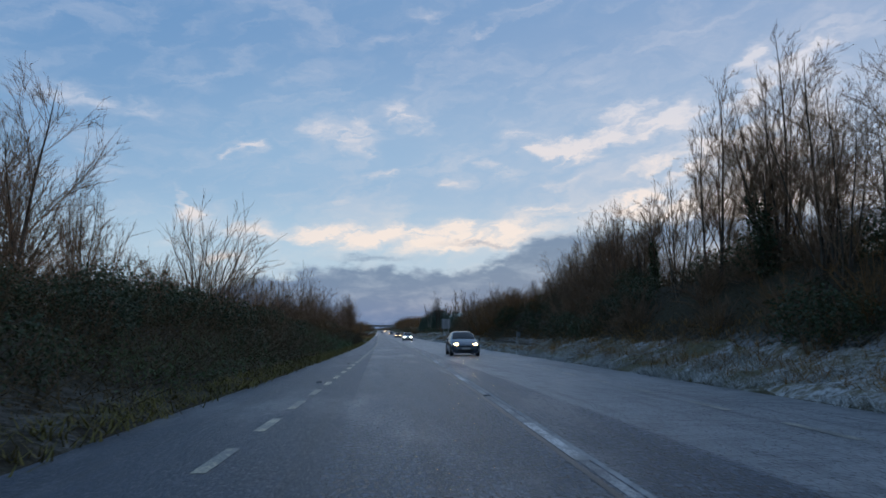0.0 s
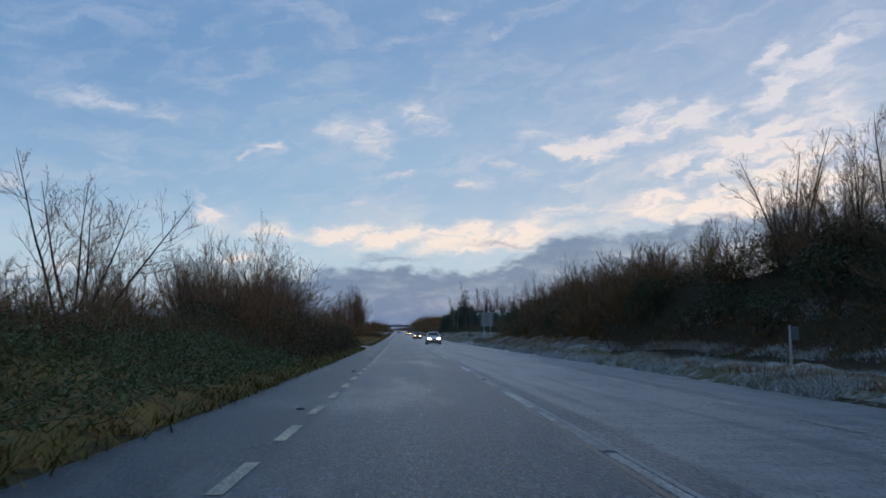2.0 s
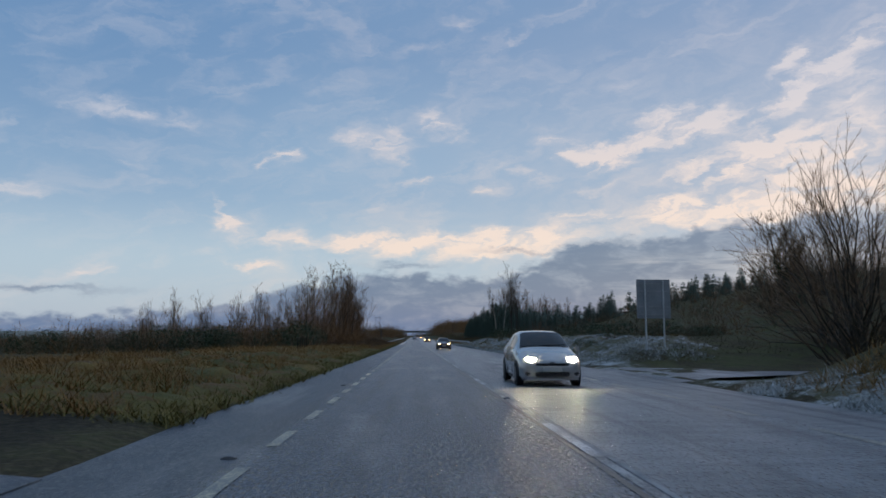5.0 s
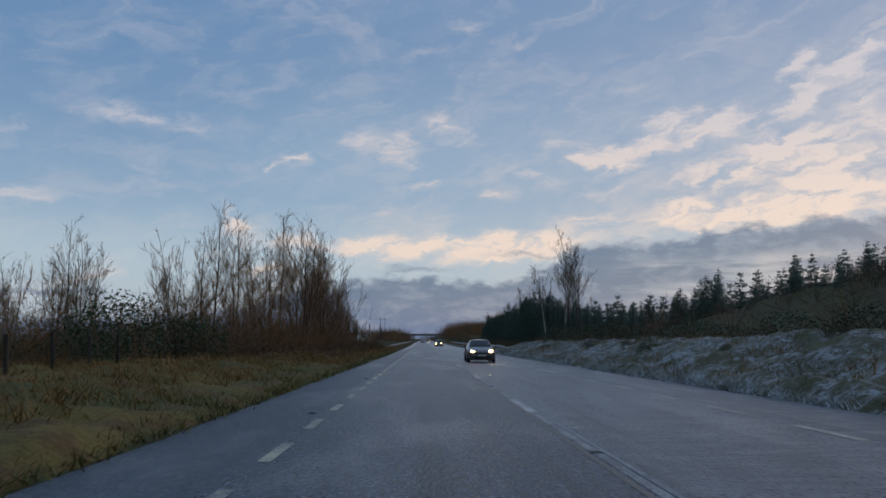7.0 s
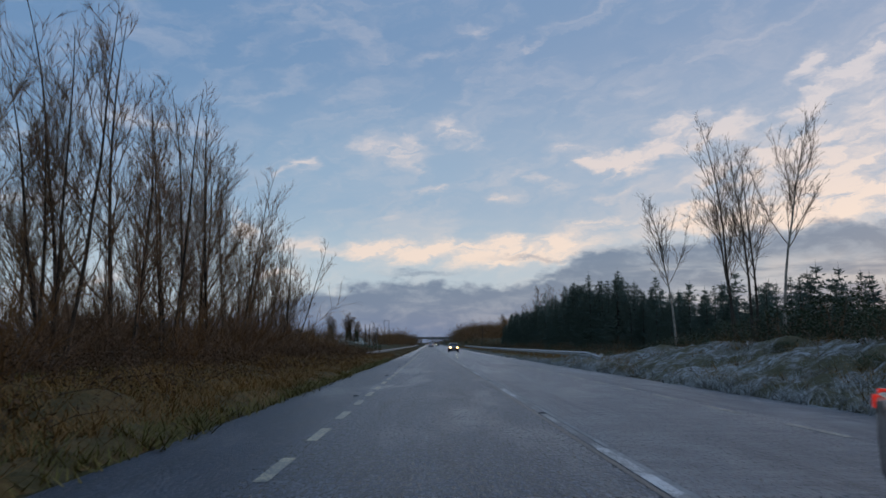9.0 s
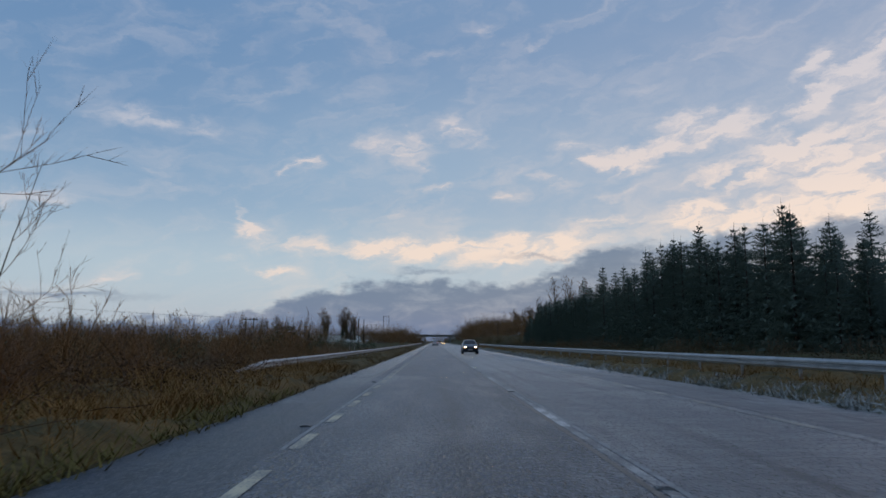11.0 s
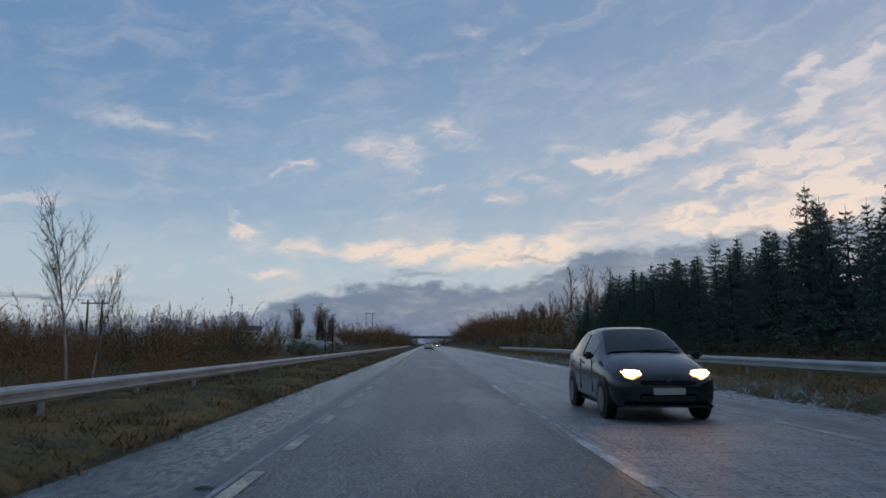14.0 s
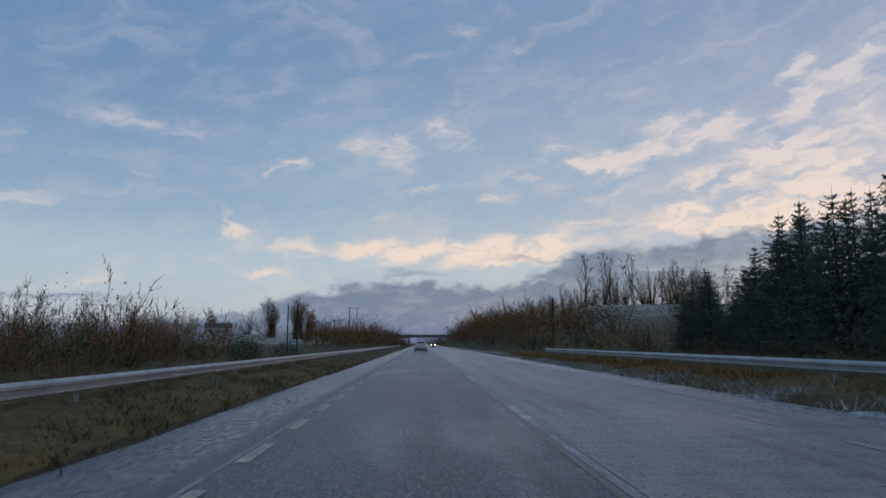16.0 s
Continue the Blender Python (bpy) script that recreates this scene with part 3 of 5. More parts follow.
ry = [-60 + 3.0 * k for k in range(0, 230)] + [640 + 20 * k for k in range(16)]


def road_strip(a, b, y0, y1, lift, n=1):
    """A strip of the carriageway between two offsets."""
    v, f = [], []
    for k in range(n + 1):
        y = y0 + (y1 - y0) * k / n
        v += [(road_x(y) + a, y, road_z(y) + lift), (road_x(y) + b, y, road_z(y) + lift)]
        if k:
            f.append((2 * k - 2, 2 * k - 1, 2 * k + 1, 2 * k))
    return v, f


rv, rf = [], []
for y in ry:
    for c in cols:
        edge = 0.10 * noise.noise((c, y * 0.35, 1.0)) + 0.06 * noise.noise((c, y * 1.3, 5.0)) if c in (LEFT_EDGE, RIGHT_EDGE) else 0.0
        rv.append((road_x(y) + c + edge, y, road_z(y) - 0.012 * abs(c) * 0.3))
w = len(cols)
rf = [(j * w + i, j * w + i + 1, (j + 1) * w + i + 1, (j + 1) * w + i) for j in range(len(ry) - 1) for i in range(w - 1)]
road = part("road", mesh_of("road", rv, rf, True), ASPHALT)
tagged(road, "wet dark asphalt road with worn paint and thin frost", "road", kind="structure")
drv, drf = [], []
for k in range(9):
    for dy in (0.0, 1.6 + 0.3 * k, 7.5 - 0.25 * k):
        x = LEFT_EDGE + 0.1 - k * 0.55
        drv.append((x, 114.6 + dy, road_z(118) + 0.07 if k else road_z(114.6 + dy) - 0.008))
drf = [(3 * k + i, 3 * k + i + 1, 3 * k + i + 4, 3 * k + i + 3) for k in range(8) for i in range(2)]
tagged(part("side_road", mesh_of("side_road", drv, drf, True), ASPHALT), "dark asphalt mouth of a side lane", "road", kind="structure")
sjv, sjf = [], []
for k in range(7):
    for dy in (0.0, 5.0, 10.0):
        x = RIGHT_EDGE - 0.1 + k * 1.2
        sjv.append((x, 137 + dy + 0.6 * k * (1 - dy / 5), road_z(137 + dy) + (0.09 if k else -0.008)))
sjf = [(3 * k + i, 3 * k + i + 1, 3 * k + i + 4, 3 * k + i + 3) for k in range(6) for i in range(2)]
tagged(part("pavement", mesh_of("pavement", sjv, sjf, True), ASPHALT), "pale frosty asphalt apron of a junction", "road", kind="structure")


def marking(name, label, x, y0, y1, mark, period, width, material, shift=0.0):
    whole = tagged(new(name), label, "road marking", kind="structure")
    y = y0 + shift
    while y < y1:
        part("dash", road_strip(x - width / 2, x + width / 2, y, y + mark, 0.007 - 0.0036 * abs(x), 1), material, whole)
        y += period
    return whole


marking("centre_line", "worn white broken centre line on wet asphalt", 0.0, -6, 620, 3.2, 12.85, 0.15, WHITE_PAINT, CENTRE_SHIFT)
tagged(part("worn_line", road_strip(-0.05, 0.06, -40, 640, 0.003, 170), FAINT_WHITE), "worn continuous trace of older centre paint", "road marking", kind="structure")
marking("edge_line_1", "worn yellow broken edge line of the shoulder", -3.69, -6, 420, 1.5, 3.0, 0.15, YELLOW_PAINT, 1.1)
tagged(part("worn_line", road_strip(-3.86, -3.80, 262, 420, 0.004 - 0.0138, 40), SEAM), "thin pale trace of an older edge line", "road marking", kind="structure")
marking("edge_line_2", "worn yellow broken edge line across the road", 3.75, -6, 420, 1.8, 3.6, 0.15, FAINT_PAINT, 0.2)
tagged(part("centre_joint", road_strip(-0.16, -0.09, -40, 640, 0.0035, 170), TAR), "dark tar joint along the centre line", "road joint", kind="structure")
tagged(part("lane_joint", road_strip(0.085, 0.15, -40, 640, 0.0035, 170), SEAM), "pale salt-dusted seam along the centre line", "road joint", kind="structure")
tagged(part("worn_line", road_strip(3.66, 3.86, 262, 342, 0.006 - 0.0138, 40), FAINT_WHITE), "pale salt-crusted edge line before the spruce wood", "road marking", kind="structure")


def cross_joint(y, a, b, wide):
    v, f, n = [], [], 14
    for k in range(n + 1):
        x = a + (b - a) * k / n
        jag = 0.05 * noise.noise((x * 2.0, y, 0.0))
        v += [(road_x(y) + x, y + jag, road_z(y) - 0.0036 * x + 0.004), (road_x(y) + x, y + wide + jag, road_z(y + wide) - 0.0036 * x + 0.004)]
        if k:
            f.append((2 * k - 2, 2 * k, 2 * k + 1, 2 * k - 1))
    tagged(part("cross_joint", (v, f), SALT), "pale seam across the resurfaced lane", "road joint", kind="structure")


for yy, a, b in ((78.0, 0.25, 2.6), (190.3, 0.25, 3.4), (296.0, 0.25, 3.5)):
    cross_joint(yy, a, b, 0.14)
stud = thing("road_stud", "low grey reflective road stud in the centre line", "road stud", "road studs")
part("base", box(0, 0, 0.008, 0.16, 0.11, 0.016, 0.005), CONCRETE, stud)
part("reflector", box(0, 0, 0.020, 0.10, 0.06, 0.014, 0.004), STUD_GLASS, stud)
stud.location = (road_x(2), 2.0 + CENTRE_SHIFT, road_z(2))
for k in range(1, 26):
    for x, sh in ((0.0, 0.0), (-3.98, 5.0)):
        y = 12.85 * k + 2.0 + CENTRE_SHIFT + sh
        copy_thing(stud, pose(road_x(y) + x, y, road_z(y) - 0.0036 * abs(x)))


# ---------------------------------------------------------------- plants
def tubes(lines, sides=3):
    """Tapered tubes along polylines of (place, radius)."""
    v, f = [], []
    for line in lines:
        start = len(v)
        for k, (p, r) in enumerate(line):
            q = line[min(k + 1, len(line) - 1)][0] - line[max(k - 1, 0)][0]
            a = q.orthogonal().normalized()
            b = q.cross(a).normalized()
            for s in range(sides):
                t = 2 * math.pi * s / sides
                v.append(p + (a * math.cos(t) + b * math.sin(t)) * r)
        for k in range(len(line) - 1):
            for s in range(sides):
                i, j = start + k * sides + s, start + k * sides + (s + 1) % sides
                f.append((i, j, j + sides, i + sides))
    return v, f


def bent(rng, p, d, length, r0, r1, n, wander, lift):
    """A wandering limb as a polyline."""
    line, p, d = [(p.copy(), r0)], p.copy(), d.normalized()
    for k in range(n):
        d = (d + Vector((rng.uniform(-1, 1), rng.uniform(-1, 1), rng.uniform(-1, 1))) * wander + Vector((0, 0, lift))).normalized()
        p = p + d * (length / n)
        line.append((p.copy(), r0 + (r1 - r0) * (k + 1) / n))
    return line


def at_line(line, k):
    i = min(int(k * (len(line) - 1)), len(line) - 2)
    u = k * (len(line) - 1) - i
    (p, r), (q, s) = line[i], line[i + 1]
    return p.lerp(q, u), r + (s - r) * u, (q - p).normalized()


def side_way(rng, d, spread):
    a = d.orthogonal().normalized()
    a.rotate(Matrix.Rotation(rng.uniform(0, 2 * math.pi), 3, d))
    return (d * math.cos(spread) + a * math.sin(spread)).normalized()


def bare_tree(seed, height, stems=1, spread=0.15, first=0.25, boughs=14, bough=0.33, angle=0.75, twigs=9, sprays=3, twig_r=0.009, r=None, lift=0.14, fork=(0.4, 0.9)):
    """Trunks and crown of a leafless tree, as (thick, thin) polylines."""
    rng = random.Random(seed)
    thick, thin = [], []
    for s in range(stems):
        a = rng.uniform(0, 6.28)
        lean = rng.uniform(0.2, 1.0) * spread if stems > 1 else spread * 0.3
        d = Vector((math.cos(a) * lean, math.sin(a) * lean, 1))
        h = height * rng.uniform(0.72, 1.0) if s else height
        rr = (r or height * 0.013) * rng.uniform(0.75, 1.0)
        root = Vector((math.cos(a), math.sin(a), 0)) * (0.05 * height * rng.random() if stems > 1 else 0) - Vector((0, 0, 0.3))
        trunk = bent(rng, root, d, h, rr, 0.010, 9, 0.06, 0.05)
        thick.append(trunk)
        for b in range(boughs):
            k = first + (0.96 - first) * (b + rng.random()) / boughs
            p, rad, way = at_line(trunk, k)
            size = h * bough * (1.12 - k) * rng.uniform(0.6, 1.4) + 0.25
            limb = bent(rng, p, side_way(rng, way, angle * rng.uniform(0.7, 1.25)), size, rad * 0.5, 0.007, 4, 0.12, lift)
            thin.append(limb)
            for _ in range(max(3, int(twigs * size / (h * bough * 0.6)))):
                p2, r2, w2 = at_line(limb, rng.uniform(0.2, 1.0))
                l2 = (size * 0.3 + 0.25) * rng.uniform(0.6, 1.3)
                tw = bent(rng, p2, side_way(rng, w2, rng.uniform(*fork)), l2, min(r2 * 0.7, twig_r * 1.3), twig_r * 0.4, 2, 0.15, lift)
                thin.append(tw)
                for _ in range(sprays):
                    p3, r3, w3 = at_line(tw, rng.uniform(0.25, 1.0))
                    thin.append(bent(rng, p3, side_way(rng, w3, rng.uniform(*fork)), l2 * rng.uniform(0.35, 0.7), twig_r * 0.6, twig_r * 0.3, 1, 0.15, 0.10))
    return thick, thin


def leaf_cloud(rng, places, size, jitter, corners=4):
    """Small four-cornered leaves round places."""
    v, f = [], []
    for p in places:
        c = Vector(p) + Vector((rng.gauss(0, jitter), rng.gauss(0, jitter), rng.gauss(0, jitter)))
        a = Vector((rng.uniform(-1, 1), rng.uniform(-1, 1), rng.uniform(-0.7, 1))).normalized()
        b = a.orthogonal().normalized()
        b.rotate(Matrix.Rotation(rng.uniform(0, 6.28), 3, a))
        s = size * rng.uniform(0.6, 1.3)
        n = len(v)
        if corners == 3:
            v += [c - a * s, c + b * s * 0.6, c + a * s * 0.9]
            f.append((n, n + 1, n + 2))
            continue
        v += [c - a * s, c + b * s * 0.45, c + a * s, c - b * s * 0.45]
        f.append((n, n + 1, n + 2, n + 3))
    return v, f


def sprays_of(q, lines, count, length, width, up=0.35):
    """Flat slivers for the finest twigs, set along thin limbs."""
    v, f = [], []
    weight = [(line[-1][0] - line[0][0]).length for line in lines]
    for line in q.choices(lines, weight, k=count):
        p, r, way = at_line(line, q.uniform(0.1, 1.0))
        d = (side_way(q, way, q.uniform(0.25, 0.7)) + Vector((0, 0, up))).normalized()
        b = d.orthogonal().normalized()
        b.rotate(Matrix.Rotation(q.uniform(0, 6.28), 3, d))
        s, i = length * q.uniform(0.5, 1.3), len(v)
        v += [p - b * width, p + b * width, p + d * s]
        f.append((i, i + 1, i + 2))
    return v, f


def merged(*shapes):
    v, f = [], []
    for sv, sf in shapes:
        n = len(v)
        v += list(sv)
        f += [tuple(i + n for i in face) for face in sf]
    return v, f


def make_tree(name, label, category, group, bark, twig, thick, thin, leaves=None, leaf_mat=None, fine=2500, length=0.5, width=0.014, many=False):
    whole = thing(name, label, category, group)
    if many:
        tagged(part("stem", tubes(thick, 3), bark, whole), kind="stuff")
    else:
        for line in thick:
            part("trunk", tubes([line], 6), bark, whole)
    part("crown", merged(tubes(thin, 3), sprays_of(random.Random(len(thin)), thin + thick if many else thin, fine, length, width)), twig, whole)
    if leaves:
        part("leaves", leaves, leaf_mat, whole)
    return whole


def stems_shrub(seed, height, width, stems, twigs, r=0.014):
    """Many whippy stems out of one stool."""
    rng = random.Random(seed)
    lines, thin = [], []
    for _ in range(stems):
        a, q = rng.uniform(0, 6.28), math.sqrt(rng.random())
        root = Vector((math.cos(a), math.sin(a), 0)) * q * width * 0.28 - Vector((0, 0, 0.25))
        d = Vector((math.cos(a) * q * 0.5, math.sin(a) * q * 0.5, 1))
        h = height * rng.uniform(0.5, 1.0) * (1.08 - 0.42 * q * q)
        st = bent(rng, root, d, h, r * rng.uniform(0.8, 1.8), 0.005, 4, 0.12, 0.06)
        lines.append(st)
        for _ in range(twigs):
            p, rr, way = at_line(st, rng.uniform(0.25, 0.98))
            thin.append(bent(rng, p, side_way(rng, way, rng.uniform(0.3, 0.7)), h * rng.uniform(0.10, 0.26), 0.007, 0.004, 2, 0.14, 0.10))
    return lines, thin


def dome(seed, height, radius, stems, twigs, r=0.014, low=0.25, n=5, bends=2):
    """Limbs that fan from one stool and end on a rounded, uneven crown."""
    rng = random.Random(seed)
    lines, thin = [], []
    for _ in range(stems):
        a, c = rng.uniform(0, 6.28), rng.uniform(low, 1.0)
        s = math.sqrt(1 - c * c)
        d = Vector((math.cos(a) * s, math.sin(a) * s, c))
        k = (0.88 + 0.3 * noise.noise(d * 2.1 + Vector((seed, 0, 0)))) * rng.uniform(0.72, 1.0)
        tip = Vector((d.x * radius * k, d.y * radius * k, height * (0.12 + 0.88 * d.z * k)))
        root = Vector((d.x, d.y, 0)) * radius * 0.16 * rng.random() - Vector((0, 0, 0.25))
        knee = root + Vector(((tip.x - root.x) * 0.3, (tip.y - root.y) * 0.3, (tip.z - root.z) * 0.58))
        line = []
        for i in range(n + 1):
            u = i / n
            p = root * (1 - u) ** 2 + knee * 2 * u * (1 - u) + tip * u * u
            p += Vector((rng.gauss(0, 1), rng.gauss(0, 1), rng.gauss(0, 1))) * height * 0.014 * (0 < i)
            line.append((p, r * (1 - u) + 0.005))
        lines.append(line)
        for _ in range(twigs):
            p, rr, way = at_line(line, rng.uniform(0.3, 1.0))
            thin.append(bent(rng, p, side_way(rng, way, rng.uniform(0.35, 0.95)), height * rng.uniform(0.07, 0.19), 0.008, 0.004, bends, 0.2, 0.08))
    return lines, thin


def round_points(rng, n, rx, ry, rz, shell=0.55):
    out = []
    for _ in range(n):
        d = Vector((rng.gauss(0, 1), rng.gauss(0, 1), rng.gauss(0, 1))).normalized()
        bump = 0.8 + 0.35 * noise.noise(d * 2.3 + Vector((rx, ry, rz)))
        k = (shell + (1 - shell) * rng.random()) * bump
        out.append((d.x * rx * k, d.y * ry * k, max(-0.1, rz * 0.85 + d.z * rz * k)))
    return out


def spruce(seed, height, width, fans=7):
    """Trunk line and whorls of ragged drooping sprays of needles."""
    rng = random.Random(seed)
    v, f = [], []
    whorls = int(height * 2.6)
    for w_ in range(whorls):
        u = ((w_ + rng.random() * 0.8) / whorls) ** 1.05
        around = 9 - int(5 * u)
        for k in range(around):
            z = height * (0.03 + 0.955 * u) + rng.uniform(-0.4, 0.4) * (1 - u)
            a = 6.283 * (k + rng.random()) / around + w_ * 1.7
            o = Vector((math.cos(a), math.sin(a), 0))
            lobe = 0.92 + 0.40 * noise.noise((u * 6.0 + seed, o.x * 1.6, o.y * 1.6))
            reach = (width * (1 - u) ** 0.62 * lobe + 0.10) * rng.uniform(0.65, 1.10)
            c = Vector((-math.sin(a), math.cos(a), 0))
            droop = rng.uniform(0.0, 0.45) - 1.1 * max(u - 0.6, 0)
            for q in range(fans):
                t0 = 0.12 + 0.91 * q / fans
                p = o * reach * t0 + Vector((0, 0, z - droop * reach * t0 + 0.22 * reach * t0 * t0))
                for side in (-1, 1):
                    tip = p + (o * rng.uniform(0.5, 1.0) + c * side * rng.uniform(0.3, 1.0)) * (reach * 0.9 / fans + 0.08) + Vector((0, 0, rng.uniform(-0.30, 0.22)))
                    wv = c * 0.03 + Vector((0, 0, 0.03 + 0.18 * reach / fans))
                    i = len(v)
                    v += [p - wv, p + wv, tip]
                    f.append((i, i + 1, i + 2))
    for q in range(3):
        i = len(v)
        o = Vector((math.cos(q * 2.1), math.sin(q * 2.1), 0)) * 0.05
        v += [Vector((0, 0, height * 0.86)) + o, Vector((0, 0, height * 0.86)) - o, Vector((0, 0, height * 1.05))]
        f.append((i, i + 1, i + 2))
    trunk = [[(Vector((0, 0, -0.3)), height * 0.014), (Vector((0, 0, height * 0.5)), height * 0.008), (Vector((0, 0, height)), 0.01)]]
    return trunk, (v, f)


def stand(proto, x, y, size=1.0, turn=0.0, tall=1.0, sink=0.0, lean=0.0):
    """A copy of a plant, rooted at a place."""
    base = (x, y, land(x, y) - sink)
    ob = copy_thing(proto, Matrix.LocRotScale(base, Euler((lean, 0, turn)), None))
    ob.scale = (size, size, size * tall)
    return ob


def settle(proto, x, y, size=1.0, turn=0.0, tall=1.0):
    proto.matrix_basis = Matrix.LocRotScale((x, y, land(x, y)), Euler((0, 0, turn)), (size, size, size * tall))


def drift(name, label, category, spots):
    """Scrub that nobody could count, joined as one mesh. spots: plant, x, y, size, turn, tall, sink."""
    vs, fs, mi, mats, at = [], [], [], [], 0
    for proto, x, y, size, turn, tall, sink in spots:
        v, f, ms = proto
        m = np.array(Matrix.LocRotScale((x, y, land(x, y) - sink), Euler((0, 0, turn)), (size, size, size * tall)))
        vs.append(v @ m[:3, :3].T + m[:3, 3]), fs.append(f + at)
        at += len(v)
        for n, mat in ms:
            if mat not in mats:
                mats.append(mat)
            mi.append(np.full(n, mats.index(mat), dtype=np.int32))
    me = bpy.data.meshes.new(name)
    me.from_pydata(np.concatenate(vs), [], np.concatenate(fs))
    for mat in mats:
        me.materials.append(mat)
    me.polygons.foreach_set("material_index", np.concatenate(mi))
    me.update()
    return tagged(new(name, me), label, category, kind="stuff")


def spot(kinds, x, y, lo, hi, sink=0.3, tall=(0.8, 1.05)):
    return (rng.choice(kinds), x, y, rng.uniform(lo, hi), rng.uniform(0, 6.28), rng.uniform(*tall), sink)


rng = random.Random(11)
# --- kinds
t, n = bare_tree(3, 10.0, 2, 0.25, 0.14, 20, 0.44, 0.85, 9, 2, 0.012)
ASH = make_tree("bare_tree", "tall leafless broad tree above a dark hedge", "tree", "bare roadside trees", BARK, TWIG, t, n, fine=6000, length=0.38, width=0.0048)
t, n = bare_tree(8, 9.0, 7, 0.45, 0.16, 9, 0.36, 0.62, 6, 1, 0.012, 0.06, 0.16)
MULTI = make_tree("bare_tree", "leafless tree with several stems behind the hedge", "tree", "bare roadside trees", BARK, TWIG, t, n, fine=4500, length=0.38, width=0.0048)
t, n = bare_tree(15, 13.0, 2, 0.10, 0.14, 24, 0.32, 0.62, 7, 2, 0.012, 0.12, 0.15, (0.3, 0.7))
POPLAR = make_tree("poplar", "tall narrow leafless tree with upright branches", "tree", "tall bare trees by the field", BARK, TWIG, t, n, fine=7000, length=0.42, width=0.005)
t, n = bare_tree(21, 12.5, 5, 0.22, 0.12, 13, 0.30, 0.62, 7, 2, 0.012, 0.085, 0.15, (0.3, 0.7))
ALDER = make_tree("alder_tree", "tall leafless tree with slim upright stems", "tree", "tall bare trees by the field", BARK, TWIG, t, n, fine=8500, length=0.42, width=0.005)
t, n = bare_tree(33, 11.0, 1, 0.08, 0.42, 22, 0.34, 0.6, 9, 2, 0.009, 0.10, 0.16, (0.3, 0.7))
BIRCH = make_tree("birch_tree", "slender birch with a white trunk and bare crown", "tree", "birches on the verge", BIRCH_BARK, PALE_TWIG, t, n, fine=1500, length=0.4, width=0.007)
t, n = bare_tree(35, 15.0, 4, 0.20, 0.32, 20, 0.27, 0.62, 9, 2, 0.009, 0.10, 0.16, (0.3, 0.7))
BIG_BIRCH = make_tree("birch_tree", "tall bare birch with four pale stems", "tree", "birches on the verge", BARK, PALE_TWIG, t, n, fine=4000, length=0.5, width=0.007)
t, n = bare_tree(5, 8.6, 6, 0.62, 0.34, 9, 0.36, 0.80, 7, 2, 0.010, 0.09, 0.10, (0.4, 0.9))
VASE = make_tree("bare_tree", "open leafless tree whose limbs spread like a vase", "tree", "bare roadside trees", BARK, TWIG, t, n, fine=2200, length=0.38, width=0.005)
s, n = dome(41, 9.6, 6.2, 110, 8, 0.026, 0.1, 4, 1)
WILLOW = make_tree("willow_thicket", "dense leafless willow with many upright whippy stems", "tree", "willow thicket", TWIG, TWIG, s, n, fine=30000, length=0.36, width=0.0052, many=True)
t, n = dome(47, 9.2, 5.2, 64, 10, 0.040, 0.05, 5, 1)
ROUND = make_tree("bare_tree", "bushy leafless tree with a rounded crown of fine twigs", "tree", "bare roadside trees", BARK, TWIG, t, n, fine=11000, length=0.38, width=0.005, many=True)
lv = leaf_cloud(random.Random(3), round_points(random.Random(4), 480, 1.9, 1.9, 1.25, 0.1), 0.055, 0.12, 3)
s, n = dome(43, 4.0, 2.5, 34, 3, 0.014, 0.0, 3, 1)
SHRUB = make_tree("shrub", "leafless brown shrub with dense upright twigs", "shrub", "brown roadside shrubs", TWIG, TWIG, s, n, lv, TWIG, fine=2300, length=0.42, width=0.0055, many=True)
s, n = dome(44, 3.8, 2.6, 30, 3, 0.014, 0.0, 3, 1)
lv = leaf_cloud(random.Random(5), round_points(random.Random(6), 560, 2.0, 2.0, 1.7, 0.15), 0.040, 0.1, 3)
RUSSET = make_tree("shrub", "russet shrub still holding dry brown leaves", "shrub", "brown roadside shrubs", RED_TWIG, RED_TWIG, s, n, lv, RED_TWIG, fine=2100, length=0.42, width=0.0055, many=True)
pts = round_points(random.Random(7), 1600, 2.0, 2.0, 1.5, 0.62)
s, n = stems_shrub(45, 2.4, 3.0, 10, 2, 0.016)
GORSE = make_tree("evergreen_bush", "dense dark evergreen bush with an uneven top", "bush", "dark evergreen bushes", TWIG, TWIG, s, n, leaf_cloud(random.Random(8), pts, 0.10, 0.12, 3), LEAF, fine=300, length=0.4, many=True)
t, n = bare_tree(51, 8.0, 2, 0.12, 0.3, 18, 0.38, 0.75, 6, 1, 0.014, 0.16)
pts = []
q = random.Random(9)
for line in t[:2]:
    for _ in range(900):
        k = q.uniform(0.0, 0.58)
        p, r, w_ = at_line(line, k)
        g = 0.42 * (1.1 - k) * (0.7 + 0.6 * noise.noise((k * 9.0, len(pts) * 0.0003, 1.0)))
        pts.append(p + Vector((q.gauss(0, g), q.gauss(0, g), q.gauss(0, 0.3))))
IVY = make_tree("ivy_tree", "tree with its trunk wrapped in dark ivy", "tree", "ivy-clad trees", BARK, TWIG, t, n, leaf_cloud(q, pts, 0.12, 0.10), LEAF, fine=2500, length=0.5)
s, n = dome(57, 9.5, 4.6, 34, 4, 0.07, 0.05, 3, 1)
